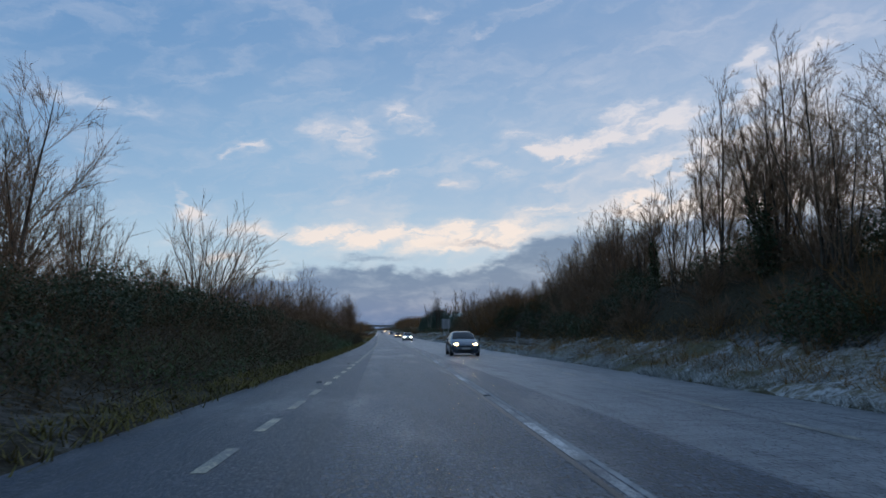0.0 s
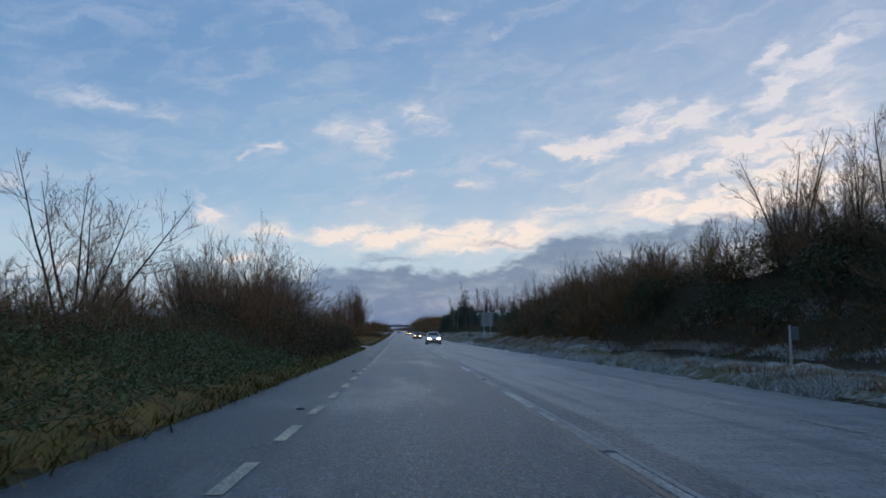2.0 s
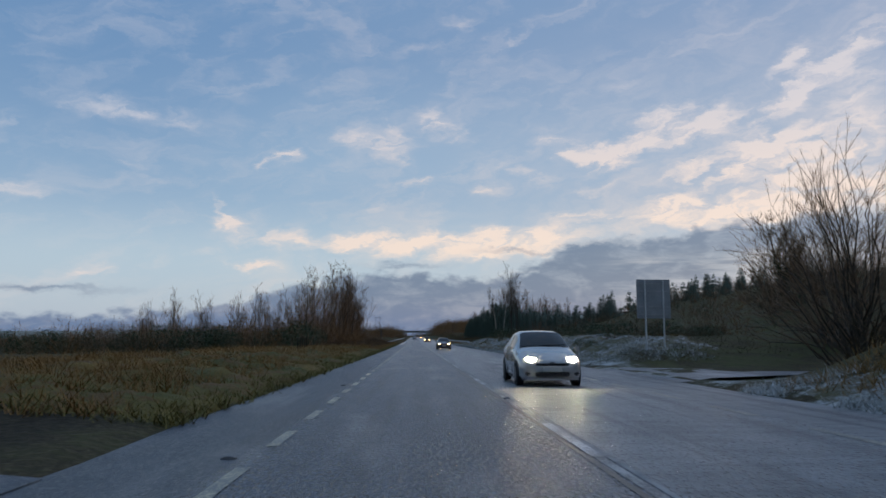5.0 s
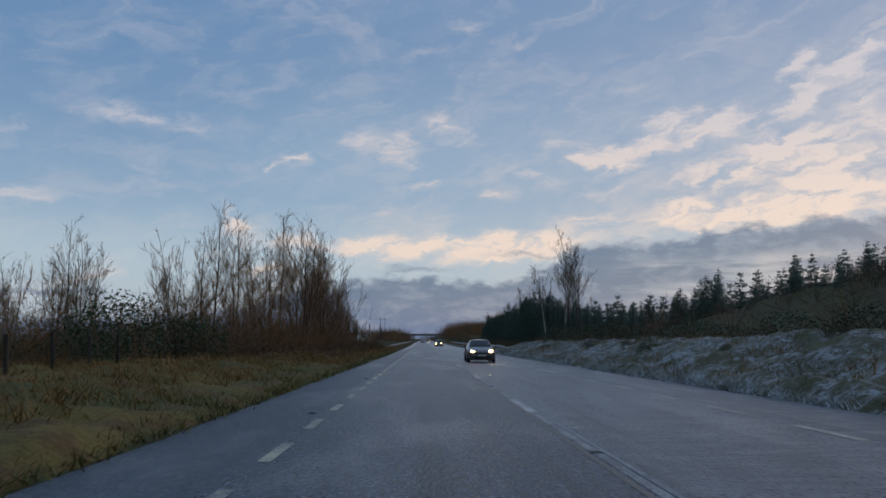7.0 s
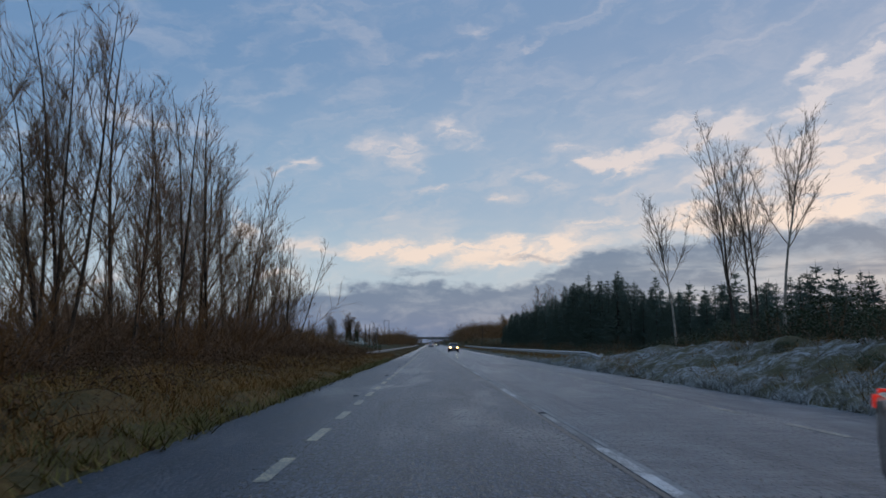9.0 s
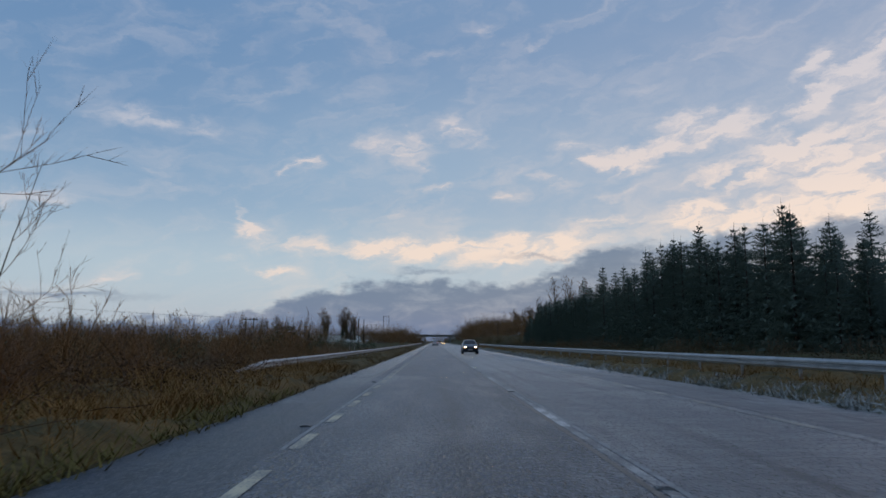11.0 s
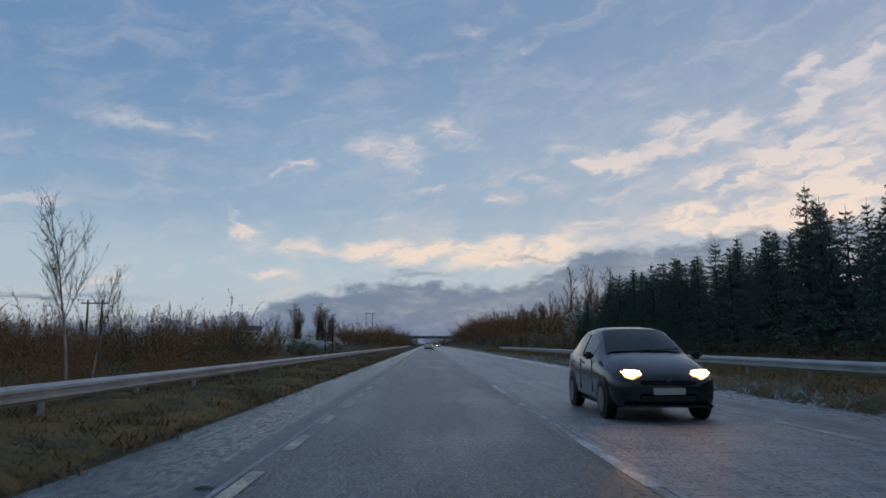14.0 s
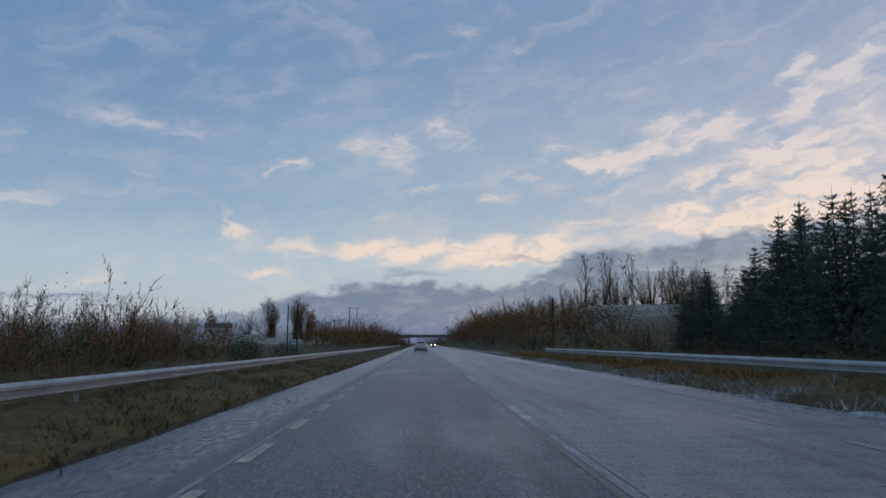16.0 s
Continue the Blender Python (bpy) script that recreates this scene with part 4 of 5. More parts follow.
FAR_TREE = make_tree("bare_tree", "far leafless tree with a rounded brown crown", "tree", "far bare trees", BARK, TWIG, s, n, fine=1300, length=0.8, width=0.022, many=True)
t, n = bare_tree(58, 11.0, 2, 0.16, 0.2, 12, 0.34, 0.7, 4, 1, 0.03, 0.16)
FAR_ASH = make_tree("bare_tree", "far tall leafless tree on a field edge", "tree", "far bare trees", BARK, TWIG, t, n, fine=900, length=0.7, width=0.02)
SPRUCES = []
for k, (h, wd) in enumerate(((11.0, 3.1), (10.2, 3.0), (11.6, 2.9))):
    tr, nd = spruce(60 + k, h, wd)
    whole = thing("spruce_tree", "dark green spruce in a dense plantation", "tree", "spruce plantation")
    part("trunk", tubes(tr, 6), BARK, whole)
    part("crown", nd, NEEDLE, whole)
    SPRUCES.append(whole)

def scrub_shape(seed, height, width, twig, leaf_n):
    """Corners, triangles and material of one cheap far shrub."""
    s, n = dome(seed, height, width * 0.55, 12, 1, 0.012, 0.0, 2, 1)
    q = random.Random(seed)
    shapes = [tubes(s, 3), sprays_of(q, s + n, 280, height * 0.11, 0.011, 0.25)]
    if leaf_n:
        shapes.append(leaf_cloud(q, round_points(q, leaf_n, width * 0.54, width * 0.54, height * 0.50, 0.15), 0.056, 0.06, 3))
    v, f = merged(*shapes)
    tri = [t3 for face in f for t3 in ((face[0], face[k], face[k + 1]) for k in range(1, len(face) - 1))]
    return np.array([tuple(p) for p in v]), np.array(tri), [(len(tri), twig)]


BROWN = scrub_shape(91, 3.6, 5.0, TWIG, 400)
RUST = scrub_shape(92, 3.4, 5.2, RED_TWIG, 430)
RUST_DENSE = scrub_shape(94, 3.4, 5.2, RED_TWIG, 950)
DARK = scrub_shape(93, 2.4, 4.2, LEAF, 360)

def as_mass(proto):
    """Corners, triangles and materials of a made plant, for a drift."""
    vs, fs, ms, at = [], [], [], 0
    for ob in proto.children:
        ob.data.calc_loop_triangles()
        v = np.empty(len(ob.data.vertices) * 3)
        ob.data.vertices.foreach_get("co", v)
        f = np.empty(len(ob.data.loop_triangles) * 3, dtype=np.int32)
        ob.data.loop_triangles.foreach_get("vertices", f)
        f = f.reshape(-1, 3)
        f = f[np.random.RandomState(3).random_sample(len(f)) < 0.75]
        vs.append(v.reshape(-1, 3)), fs.append(f + at), ms.append((len(f), ob.data.materials[0]))
        at += len(v) // 3
    return np.concatenate(vs), np.concatenate(fs), ms


FINE_BROWN, FINE_RUST = as_mass(SHRUB), as_mass(RUSSET)

# --- left side, from the start on
settle(VASE, -16.2, 77.7, 0.95, 0.4)
settle(ASH, -17.7, 30.0, 1.0, 0.4)
settle(ROUND, -16.5, 55.5, 1.32, 1.0)
stand(ROUND, -17.0, 95.8, 0.60, 2.2, 1.0)
stand(VASE, -22.5, 113.0, 0.95, 2.2)
settle(MULTI, -24.0, 39.0, 1.3, 1.0)
stand(ROUND, -24.0, 42.0, 1.25, 2.0, 1.15)
stand(ROUND, -24.0, 33.0, 1.0, 3.0)
stand(SHRUB, -12.6, 44.0, 1.3, 0.6)
for x, y, kind, s in ((-16.5, 33, MULTI, 0.7), (-19, 66, ROUND, 0.6), (-16.0, 93, ROUND, 0.5), (-19.5, 88, ROUND, 0.6)):
    stand(kind, x, y, s, x * y)
for k in range(26):
    y = 18 + k * 2.6
    stand(RUSSET if k % 3 == 0 else SHRUB, road_x(y) - rng.uniform(13.5, 17.5), y, rng.uniform(0.85, 1.15), rng.uniform(0, 6.28), 1.0, 0.2)
for k, (x, y, s) in enumerate(((-13.4, 103, 0.56), (-17.5, 107, 0.78), (-15.6, 113.0, 1.02), (-13.3, 114, 0.86), (-12.6, 106, 0.62), (-13.6, 119.0, 1.12), (-19.0, 126, 0.82), (-20.0, 112, 0.8))):
    if k:
        stand(WILLOW, x, y, s, k * 1.3)
    else:
        settle(WILLOW, x, y, s, 0.2)
for k in range(30):
    y = 4 + k * 3.9 + rng.uniform(-1.5, 1.5)
    x = road_x(y) - rng.uniform(10.0, 15.0)
    if 48 < y < 80 and x > -12.5:
        x -= 2.5
    stand(RUSSET if rng.random() < 0.45 else SHRUB, x, y, rng.uniform(0.6, 1.0), rng.uniform(0, 6.28), rng.uniform(0.8, 1.1), 0.3)
for k in range(26):
    y = 80 + k * 1.25 + rng.uniform(-0.6, 0.6)
    stand(rng.choice((SHRUB, RUSSET, GORSE)), road_x(y) - rng.uniform(7.4, 8.8), y, rng.uniform(0.38, 0.62), rng.uniform(0, 6.28), 0.9, 0.3)
settle(SHRUB, -12.0, 90.0, 0.8)
settle(RUSSET, -12.5, 97.0, 0.85)
for k in range(16):
    y = 2 + k * 7.2 + rng.uniform(-2, 2)
    if not 48 < y < 78:
        stand(GORSE, road_x(y) - rng.uniform(9.0, 11.5), y, rng.uniform(0.55, 0.9), rng.uniform(0, 6.28), 0.9, 0.5)
settle(GORSE, -11.5, 8.0, 0.85)
for k in range(26):
    y = 9 + k * 1.6 + rng.uniform(-0.8, 0.8)
    stand(GORSE if y < 34 or k % 2 else SHRUB, road_x(y) - rng.uniform(7.4, 11.0), y, rng.uniform(0.5, 0.85), rng.uniform(0, 6.28), rng.uniform(0.8, 1.1), 0.35)
for k in range(34):
    y = rng.uniform(60, 112)
    stand(rng.choice((SHRUB, RUSSET, SHRUB, GORSE)), road_x(y) - rng.uniform(9.0, 12.0), y, rng.uniform(0.55, 0.85), rng.uniform(0, 6.28), rng.uniform(0.8, 1.0), 0.4)
# tall bare trees that edge the field
settle(POPLAR, -16.3, 211.0, 0.80, 0.3)
stand(POPLAR, -15.6, 215.0, 0.80, 2.0)
settle(ALDER, -13.2, 229.0, 1.02, 0.9)
rows_of_trees = [(POPLAR, -14.8, 226, 0.95), (ALDER, -15.4, 222, 0.8), (POPLAR, -13.0, 233, 1.0), (ALDER, -12.6, 237, 1.02), (POPLAR, -13.2, 243, 1.03),
                 (ALDER, -13.4, 250, 0.95), (POPLAR, -14.4, 246, 0.9), (ALDER, -13.6, 257, 0.85), (MULTI, -13.4, 265, 1.1), (ALDER, -17.0, 205, 0.62),
                 (ALDER, -19.5, 199, 0.6), (MULTI, -23, 204, 0.8), (ALDER, -28, 208, 0.62), (POPLAR, -33, 212, 0.62), (MULTI, -38, 216, 0.8),
                 (ALDER, -24.0, 232, 0.7), (POPLAR, -20, 240, 0.8), (MULTI, -14.8, 272, 0.8)]
for k, (kind, x, y, s) in enumerate(rows_of_trees):
    stand(kind, x, y, s, k * 2.17)
under = []
for k in range(34):
    under.append(spot((FINE_BROWN, FINE_RUST, FINE_BROWN), -rng.uniform(12.6, 18), rng.uniform(204, 272), 1.15, 1.7, 0.2))
for k in range(56):
    under.append(spot((FINE_BROWN, FINE_RUST, FINE_RUST), -rng.uniform(10.2, 16.5), rng.uniform(198, 278), 0.7, 1.15, 0.2))
for k in range(26):
    under.append(spot((FINE_RUST, FINE_RUST, FINE_BROWN), -rng.uniform(8.6, 12.5), rng.uniform(264, 284), 0.32, 0.6, 0.1))
drift("scrub", "russet and brown scrub under the tall bare trees", "scrub", under)
for x, y, s in ((-11.6, 342, 0.56), (-12.8, 346, 0.46)):
    stand(BIRCH, x, y, s, y)
far_left = []
for k in range(70):
    x = -rng.uniform(13, 46)
    far_left.append(spot((BROWN, BROWN, DARK, RUST), x, 200 + rng.uniform(-4, 10) + abs(x) * 0.12, 1.0, 1.45))
for k in range(80):
    x = -rng.uniform(14, 80)
    far_left.append(spot((BROWN, RUST, BROWN, DARK), x, rng.uniform(196, 236) + abs(x) * 0.2, 0.75, 1.25))
for k in range(25):
    far_left.append(spot((BROWN, RUST, BROWN), -rng.uniform(13, 34), rng.uniform(214, 285), 0.9, 1.4))
for k in range(40):
    x = -rng.uniform(40, 140)
    far_left.append(spot((BROWN, RUST), x, rng.uniform(250, 300), 1.2, 1.9))
for k in range(110):
    x = -rng.uniform(13.0, 62)
    far_left.append(spot((BROWN, DARK, DARK, RUST), x, 189 + rng.uniform(-2, 10) + abs(x) * 0.05, 0.8, 1.3))
for k in range(18):
    stand(GORSE, -rng.uniform(12.5, 45), rng.uniform(187, 200), rng.uniform(0.8, 1.25), rng.uniform(0, 6.28), rng.uniform(0.9, 1.2), 0.3)
drift("scrub", "brown scrub and dark bushes behind the field", "scrub", far_left)
# low scrub below the embankment
low_left = []
for k in range(90):
    y = rng.uniform(282, 420)
    low_left.append(spot((RUST, RUST, RUST, BROWN), -rng.uniform(20, 34), y, 0.9, 1.4))
for k in range(64):
    y = rng.uniform(284, 430)
    low_left.append(spot((FINE_RUST, FINE_RUST, FINE_BROWN), -rng.uniform(12.6, 20.0), y, 0.45, 0.78))
for k in range(120):
    y = rng.uniform(420, 600)
    low_left.append(spot((RUST, RUST, DARK, BROWN), -rng.uniform(0.16, 0.62) * (y - 260), y, 2.8, 3.9))
for k in range(150):
    y = rng.uniform(300, 560)
    low_left.append(spot((RUST, RUST, RUST, DARK), -rng.uniform(24, 66) - (y - 285) * 0.05, y, 1.6, 2.5))
for k in range(60):
    y = rng.uniform(420, 700)
    low_left.append(spot((RUST, BROWN, DARK), -rng.uniform(50, 240), y, 2.4, 3.8))
drift("scrub", "russet and brown scrub below the embankment", "scrub", low_left)
for k in range(46):
    y = rng.uniform(410, 560)
    x = -rng.uniform(0.20, 0.62) * (y - 270)
    kind = rng.choice((FAR_TREE, FAR_ASH, SPRUCES[1] if y > 500 else FAR_TREE, FAR_TREE))
    stand(kind, x, y, rng.uniform(0.95, 1.25), rng.uniform(0, 6.28), 1.0, 0.3)
for k in range(16):
    stand(GORSE, -rng.uniform(22, 70), rng.uniform(400, 520), rng.uniform(0.9, 1.5), rng.uniform(0, 6.28), 1.0, 0.3)
stand(GORSE, -33.0, 500.0, 1.7, 0.4, 1.0, 0.3)
# ivy trees and hedge trees on the far field
settle(FAR_TREE, -45.0, 700.0, 1.3)
settle(FAR_ASH, -64.0, 688.0, 1.3)
settle(IVY, -66.0, 686.0, 2.2, 0.4)
for x, y, s in ((-57, 690, 2.1), (-54, 693, 2.3), (-49, 688, 1.9), (-100, 716, 1.6)):
    stand(IVY, x, y, s, x)
for x, y, s in ((-56, 691, 1.3), (-50, 689, 1.2)):
    stand(FAR_ASH, x, y, s, y)
for x, y, s in ((-67, 688, 1.7), (-52, 690, 1.6), (-84, 720, 1.5), (-115, 730, 1.5), (-130, 700, 1.4)):
    stand(FAR_TREE, x, y, s, x)
# brown thicket before the bridge, both sides
thicket = []
for k in range(70):
    thicket.append(spot((RUST_DENSE, RUST_DENSE, BROWN), -rng.uniform(13, 30), rng.uniform(550, 790), 2.4, 3.6, 0.8))
drift("scrub", "brown leafless thicket before the bridge", "scrub", thicket)
thicket = []
for k in range(120):
    y = rng.uniform(515, 795)
    x = rng.uniform(12, 42)
    thicket.append(spot((RUST_DENSE, RUST_DENSE, RUST_DENSE, BROWN), x + 2.5, y, 2.7, 3.9 + 0.03 * (x - 12), 0.8))
drift("scrub", "brown leafless thicket on the cutting side", "scrub", thicket)
beyond = []
for k in range(130):
    beyond.append(spot((BROWN, DARK, BROWN), rng.uniform(-110, 110), rng.uniform(860, 1000), 2.6, 3.8, 0.5))
drift("scrub", "dark trees beyond the bridge", "scrub", beyond)

# --- right side
for x, y, kind, s in ((11.4, 22, ASH, 0.72), (13.0, 27, MULTI, 0.8), (12.2, 31, POPLAR, 0.72), (14.0, 35, ASH, 0.7), (12.8, 40, IVY, 0.62), (12.5, 17, MULTI, 0.72), (15, 24, ASH, 0.75), (10.8, 20, MULTI, 0.7), (11.6, 34, MULTI, 0.68), (13.5, 44, MULTI, 0.62), (11.0, 14, ASH, 0.7), (14.5, 30, MULTI, 0.85), (12.0, 26, IVY, 0.7)):
    stand(kind, road_x(y) + x, y, s, y)
for y, s in ((52, 0.6), (58, 0.7), (63, 0.66), (68, 0.7), (73, 0.6), (79, 0.55), (86, 0.45), (112, 0.32)):
    stand(MULTI if y < 100 else WILLOW, road_x(y) + right_shift(y) * 0.6 + 12.0 + (y % 3), y, s, y)
stand(IVY, 28.0, 172.5, 0.95, 1.0)
stand(IVY, 29.6, 173.5, 0.85, 2.0)
stand(ROUND, 15.5, 143.0, 1.22, 0.4)
stand(ROUND, 20.0, 152.0, 1.15, 1.4)
stand(ROUND, 26.5, 172.0, 0.80, 2.4)
stand(ROUND, 32.0, 175.0, 0.80, 2.9)
stand(VASE, 17.2, 82.0, 0.85, 1.1)
stand(ROUND, 18.0, 129.0, 0.74, 1.9)
stand(VASE, 22.5, 134.0, 0.9, 0.3)
stand(POPLAR, road_x(26) + 12.8, 26.5, 0.72, 0.9)
for x, y, kind, s in ((13.5, 50, MULTI, 0.72), (15, 54, ASH, 0.7), (14, 61, MULTI, 0.66), (16, 65, IVY, 0.62), (15.2, 70, MULTI, 0.6), (16.4, 60, MULTI, 0.75), (17, 74, ASH, 0.55), (13.6, 47, IVY, 0.6)):
    stand(kind, road_x(y) + x, y, s, x + y)
for x, y, s in ((13.5, 62, 0.60), (14.5, 68, 0.58), (15.2, 74, 0.5), (13.2, 56, 0.62), (16.0, 80, 0.45), (14.0, 95, 0.36), (14.5, 104, 0.34), (14.2, 113, 0.36), (15.5, 121, 0.4)):
    stand(ROUND, road_x(y) + x, y, s, y)
for k in range(134):
    y = rng.uniform(-4, 132)
    x = road_x(y) + right_shift(y) + rng.uniform(9.4, 16.0)
    big = 1.55 if 48 < y < 86 else 1.5 if 86 <= y < 114 else 1.15 if y > 112 else 1.0
    stand(rng.choice((SHRUB, SHRUB, RUSSET)), x, y, rng.uniform(0.6, 0.95) * big, rng.uniform(0, 6.28), rng.uniform(0.75, 1.0), 0.3)
upper = []
for k in range(56):
    y = rng.uniform(2, 60) if k % 2 else rng.uniform(60, 134)
    upper.append(spot((FINE_BROWN, FINE_BROWN, FINE_RUST), road_x(y) + right_shift(y) + rng.uniform(14.0, 21.0), y, 0.8, 1.2))
drift("scrub", "brown scrub on the top of the bank", "scrub", upper)
for k in range(74):
    y = rng.uniform(2, 133)
    stand(GORSE, road_x(y) + right_shift(y) + rng.uniform(9.0, 14.5), y, rng.uniform(0.55, 0.95), rng.uniform(0, 6.28), 0.9, 0.4)
for k in range(20):
    y = rng.uniform(56, 90)
    stand(GORSE, road_x(y) + right_shift(y) + rng.uniform(10.0, 15.5), y, rng.uniform(0.7, 1.05), rng.uniform(0, 6.28), 0.9, 0.4)
# rough bank with scrub, below the hill
for k in range(34):
    y = rng.uniform(160, 258)
    stand(GORSE, rng.uniform(12.0, 18), y, rng.uniform(0.5, 1.05), rng.uniform(0, 6.28), 0.7, 0.3)
for k in range(44):
    stand(GORSE, RIGHT_EDGE + rng.uniform(2.2, 6.0), rng.uniform(158, 262), rng.uniform(0.16, 0.34), rng.uniform(0, 6.28), 0.8, 0.05)
for x, y, size in ((11.4, 231.0, 0.85), (10.6, 227.5, 0.6), (11.8, 236.0, 0.8), (11.9, 222.0, 0.75), (12.2, 217.0, 0.8), (11.4, 240.0, 0.6)):
    stand(GORSE, x, y, size, y, 0.95, 0.15)
hill = []
for k in range(220):
    hill.append(spot((BROWN, RUST, BROWN, DARK), rng.uniform(13.0, 62), rng.uniform(158, 266), 0.65, 1.15))
drift("scrub", "brown scrub over the hillside", "scrub", hill)
for x, y, kind, s in ((13.5, 253.7, BIRCH, 0.95), (12.9, 238, BIRCH, 0.92), (16.4, 250, BIG_BIRCH, 1.0)):
    (settle if kind is BIG_BIRCH or x == 13.5 else stand)(kind, x, y, s, y)
settle(SPRUCES[0], 21.0, 330.0, 0.86)
settle(SPRUCES[1], 22.5, 337.0, 0.95)
settle(SPRUCES[2], 21.0, 346.0, 0.82)
for k in range(240):
    y = 246 + 184 * rng.random() ** 0.85
    edge = 33 - 13 * step(y, 246, 318)
    x = edge + abs(rng.gauss(0, 3.0))
    stand(rng.choice(SPRUCES), x, y, rng.uniform(0.86, 0.98) * (0.66 if y < 300 else 0.98 - 0.14 * step(y, 336, 376) - 0.27 * step(y, 408, 432)), rng.uniform(0, 6.28), rng.uniform(0.88, 1.06))
def spruce_shape(seed, height, width):
    tr, (v, f) = spruce(seed, height, width, 3)
    return np.array([tuple(p) for p in v]), np.array(f), [(len(f), NEEDLE)]


FAR_SPRUCE = [spruce_shape(71, 7.0, 2.0), spruce_shape(72, 6.4, 1.8)]
wood = []
for k in range(230):
    x = rng.uniform(36, 95)
    wood.append(spot(FAR_SPRUCE, x, 205 + rng.uniform(-10, 40) + (80 - x) * 0.3, 0.38, 0.62))
for k in range(210):
    y = rng.uniform(250, 432)
    wood.append(spot(FAR_SPRUCE, 36 - 13 * step(y, 246, 318) + rng.uniform(0, 12), y, 1.05 - 0.35 * step(y, 400, 432), 1.35 - 0.50 * step(y, 400, 432)))
drift("spruce_wood", "dark spruce wood covering the hill", "wood", wood)
skirt = []
for k in range(100):
    skirt.append(spot((BROWN, RUST, DARK), rng.uniform(13.0, 18.5), rng.uniform(268, 440), 0.4, 0.75))
for k in range(70):
    y = rng.uniform(428, 545)
    skirt.append(spot((BROWN, RUST, DARK), rng.uniform(13, 50 - 31 * step(y, 455, 490)), y, 1.0, 1.7))
drift("scrub", "brown and green scrub at the foot of the wood", "scrub", skirt)
stand(MULTI, 27.0, 446, 1.15, 0.2)
stand(MULTI, 31.0, 455, 1.1, 1.2)
for x, y, s in ((29, 452, 0.95), (34, 462, 1.0), (38, 470, 1.05), (26, 440, 0.7), (44, 475, 1.1), (49, 482, 1.1)):
    stand(FAR_TREE, x, y, s, x)
# trees on the brow of the pasture
for k in range(24):
    x = 33 + k * 2.5 + rng.uniform(-1, 1)
    stand((FAR_TREE, FAR_TREE, FAR_ASH)[k % 3] if k > 4 else IVY, x + 12, 690 - k * 3.0 + rng.uniform(-5, 5), rng.uniform(1.15, 1.9), k * 1.7)


# grass, rushes and brambles that nobody could count
def blades(places, length, width, seed):
    q = random.Random(seed)
    v, f = [], []
    for x, y in places:
        z = land(x, y) - 0.03
        tuft = length * (0.45 + 1.1 * abs(noise.noise((x * 0.7, y * 0.7, seed))) + 0.35 * q.random())
        for _ in range(q.randint(5, 8)):
            a, ln = q.uniform(0, 6.28), tuft * q.uniform(0.5, 1.25)
            ox, oy = x + q.gauss(0, 0.11), y + q.gauss(0, 0.11)
            bend = q.uniform(0.5, 2.2) * ln
            wx, wy = -math.sin(a) * width, math.cos(a) * width
            i = len(v)
            v += [(ox - wx, oy - wy, z), (ox + wx, oy + wy, z), (ox + math.cos(a) * bend, oy + math.sin(a) * bend, z + ln)]
            f.append((i, i + 1, i + 2))
    return v, f


def strip(q, n, y0, y1, d0, d1, side, bias=1.4):
    out = []
    for _ in range(n):
        y = q.uniform(y0, y1)
        d = d0 + (d1 - d0) * q.random() ** bias
        if side > 0 and d > 1.6:
            d += right_shift(y)
        out.append((road_x(y) + (RIGHT_EDGE + d if side > 0 else LEFT_EDGE - d), y))
    return out


def patchy(places, cut, sign=1):
    """Keeps places where a slow noise lies above the cut (or below it)."""
    return [(x, y) for x, y in places if sign * noise.noise((x * 0.45, y * 0.28, 8.0)) > cut - 0.18]


q = random.Random(77)
tagged(part("verge_grass", blades(strip(q, 700, -2, 46, 0.05, 1.0, -1) + strip(q, 2600, 46, 82, 0.05, 4.0, -1) + strip(q, 420, 82, 113, 0.05, 0.8, -1) + strip(q, 15000, 126, 272, 0.05, 8.0, -1), 0.24, 0.014, 1), GRASS),
       "rough green and straw winter grass on the verge", "grass", kind="stuff")
tagged(part("short_grass", blades(strip(q, 15000, 268, 420, 0.05, 4.4, -1, 0.9), 0.19, 0.013, 6), VERGE_GRASS), "short brown winter grass before the guardrail", "grass", kind="stuff")
tagged(part("dry_grass", blades(strip(q, 6500, 126, 200, 1.2, 12.0, -1, 1.0) + strip(q, 9500, 196, 288, 0.5, 5.0, -1, 1.0), 0.40, 0.013, 2), DRY_GRASS),
       "tall dry russet grass beside the road", "grass", kind="stuff")
tagged(part("frosted_grass", blades(patchy(strip(q, 13000, 150, 268, 0.05, 6.5, 1), 0.0) + strip(q, 2400, 268, 420, 0.05, 1.5, 1), 0.24, 0.013, 3), FROST_GRASS),
       "rough grass white with frost on the shaded verge", "grass", kind="stuff")
tagged(part("frosted_grass", blades(patchy(strip(q, 11000, -2, 133, 0.05, 2.2, 1) + strip(q, 2600, 52, 88, 0.5, 2.4, 1, 0.7) + [(x + 2.0, y) for x, y in strip(q, 2200, 58, 84, 0.5, 2.4, 1)], 0.0), 0.26, 0.010, 7), FROST_GRASS),
       "tufts of tall grass white with frost below the bank", "grass", kind="stuff")
tagged(part("straw_grass", blades(strip(q, 4200, 4, 133, 0.6, 4.0, 1, 1.0) + patchy(strip(q, 4200, 160, 262, 0.4, 9.0, 1, 1.0), 0.1, -1) + strip(q, 5200, 262, 430, 0.8, 5.0, 1, 1.0) + strip(q, 2400, 388, 440, 0.7, 2.2, 1, 1.0), 0.42, 0.012, 4), DRY_GRASS),
       "straw-coloured tall grass along the verge", "grass", kind="stuff")


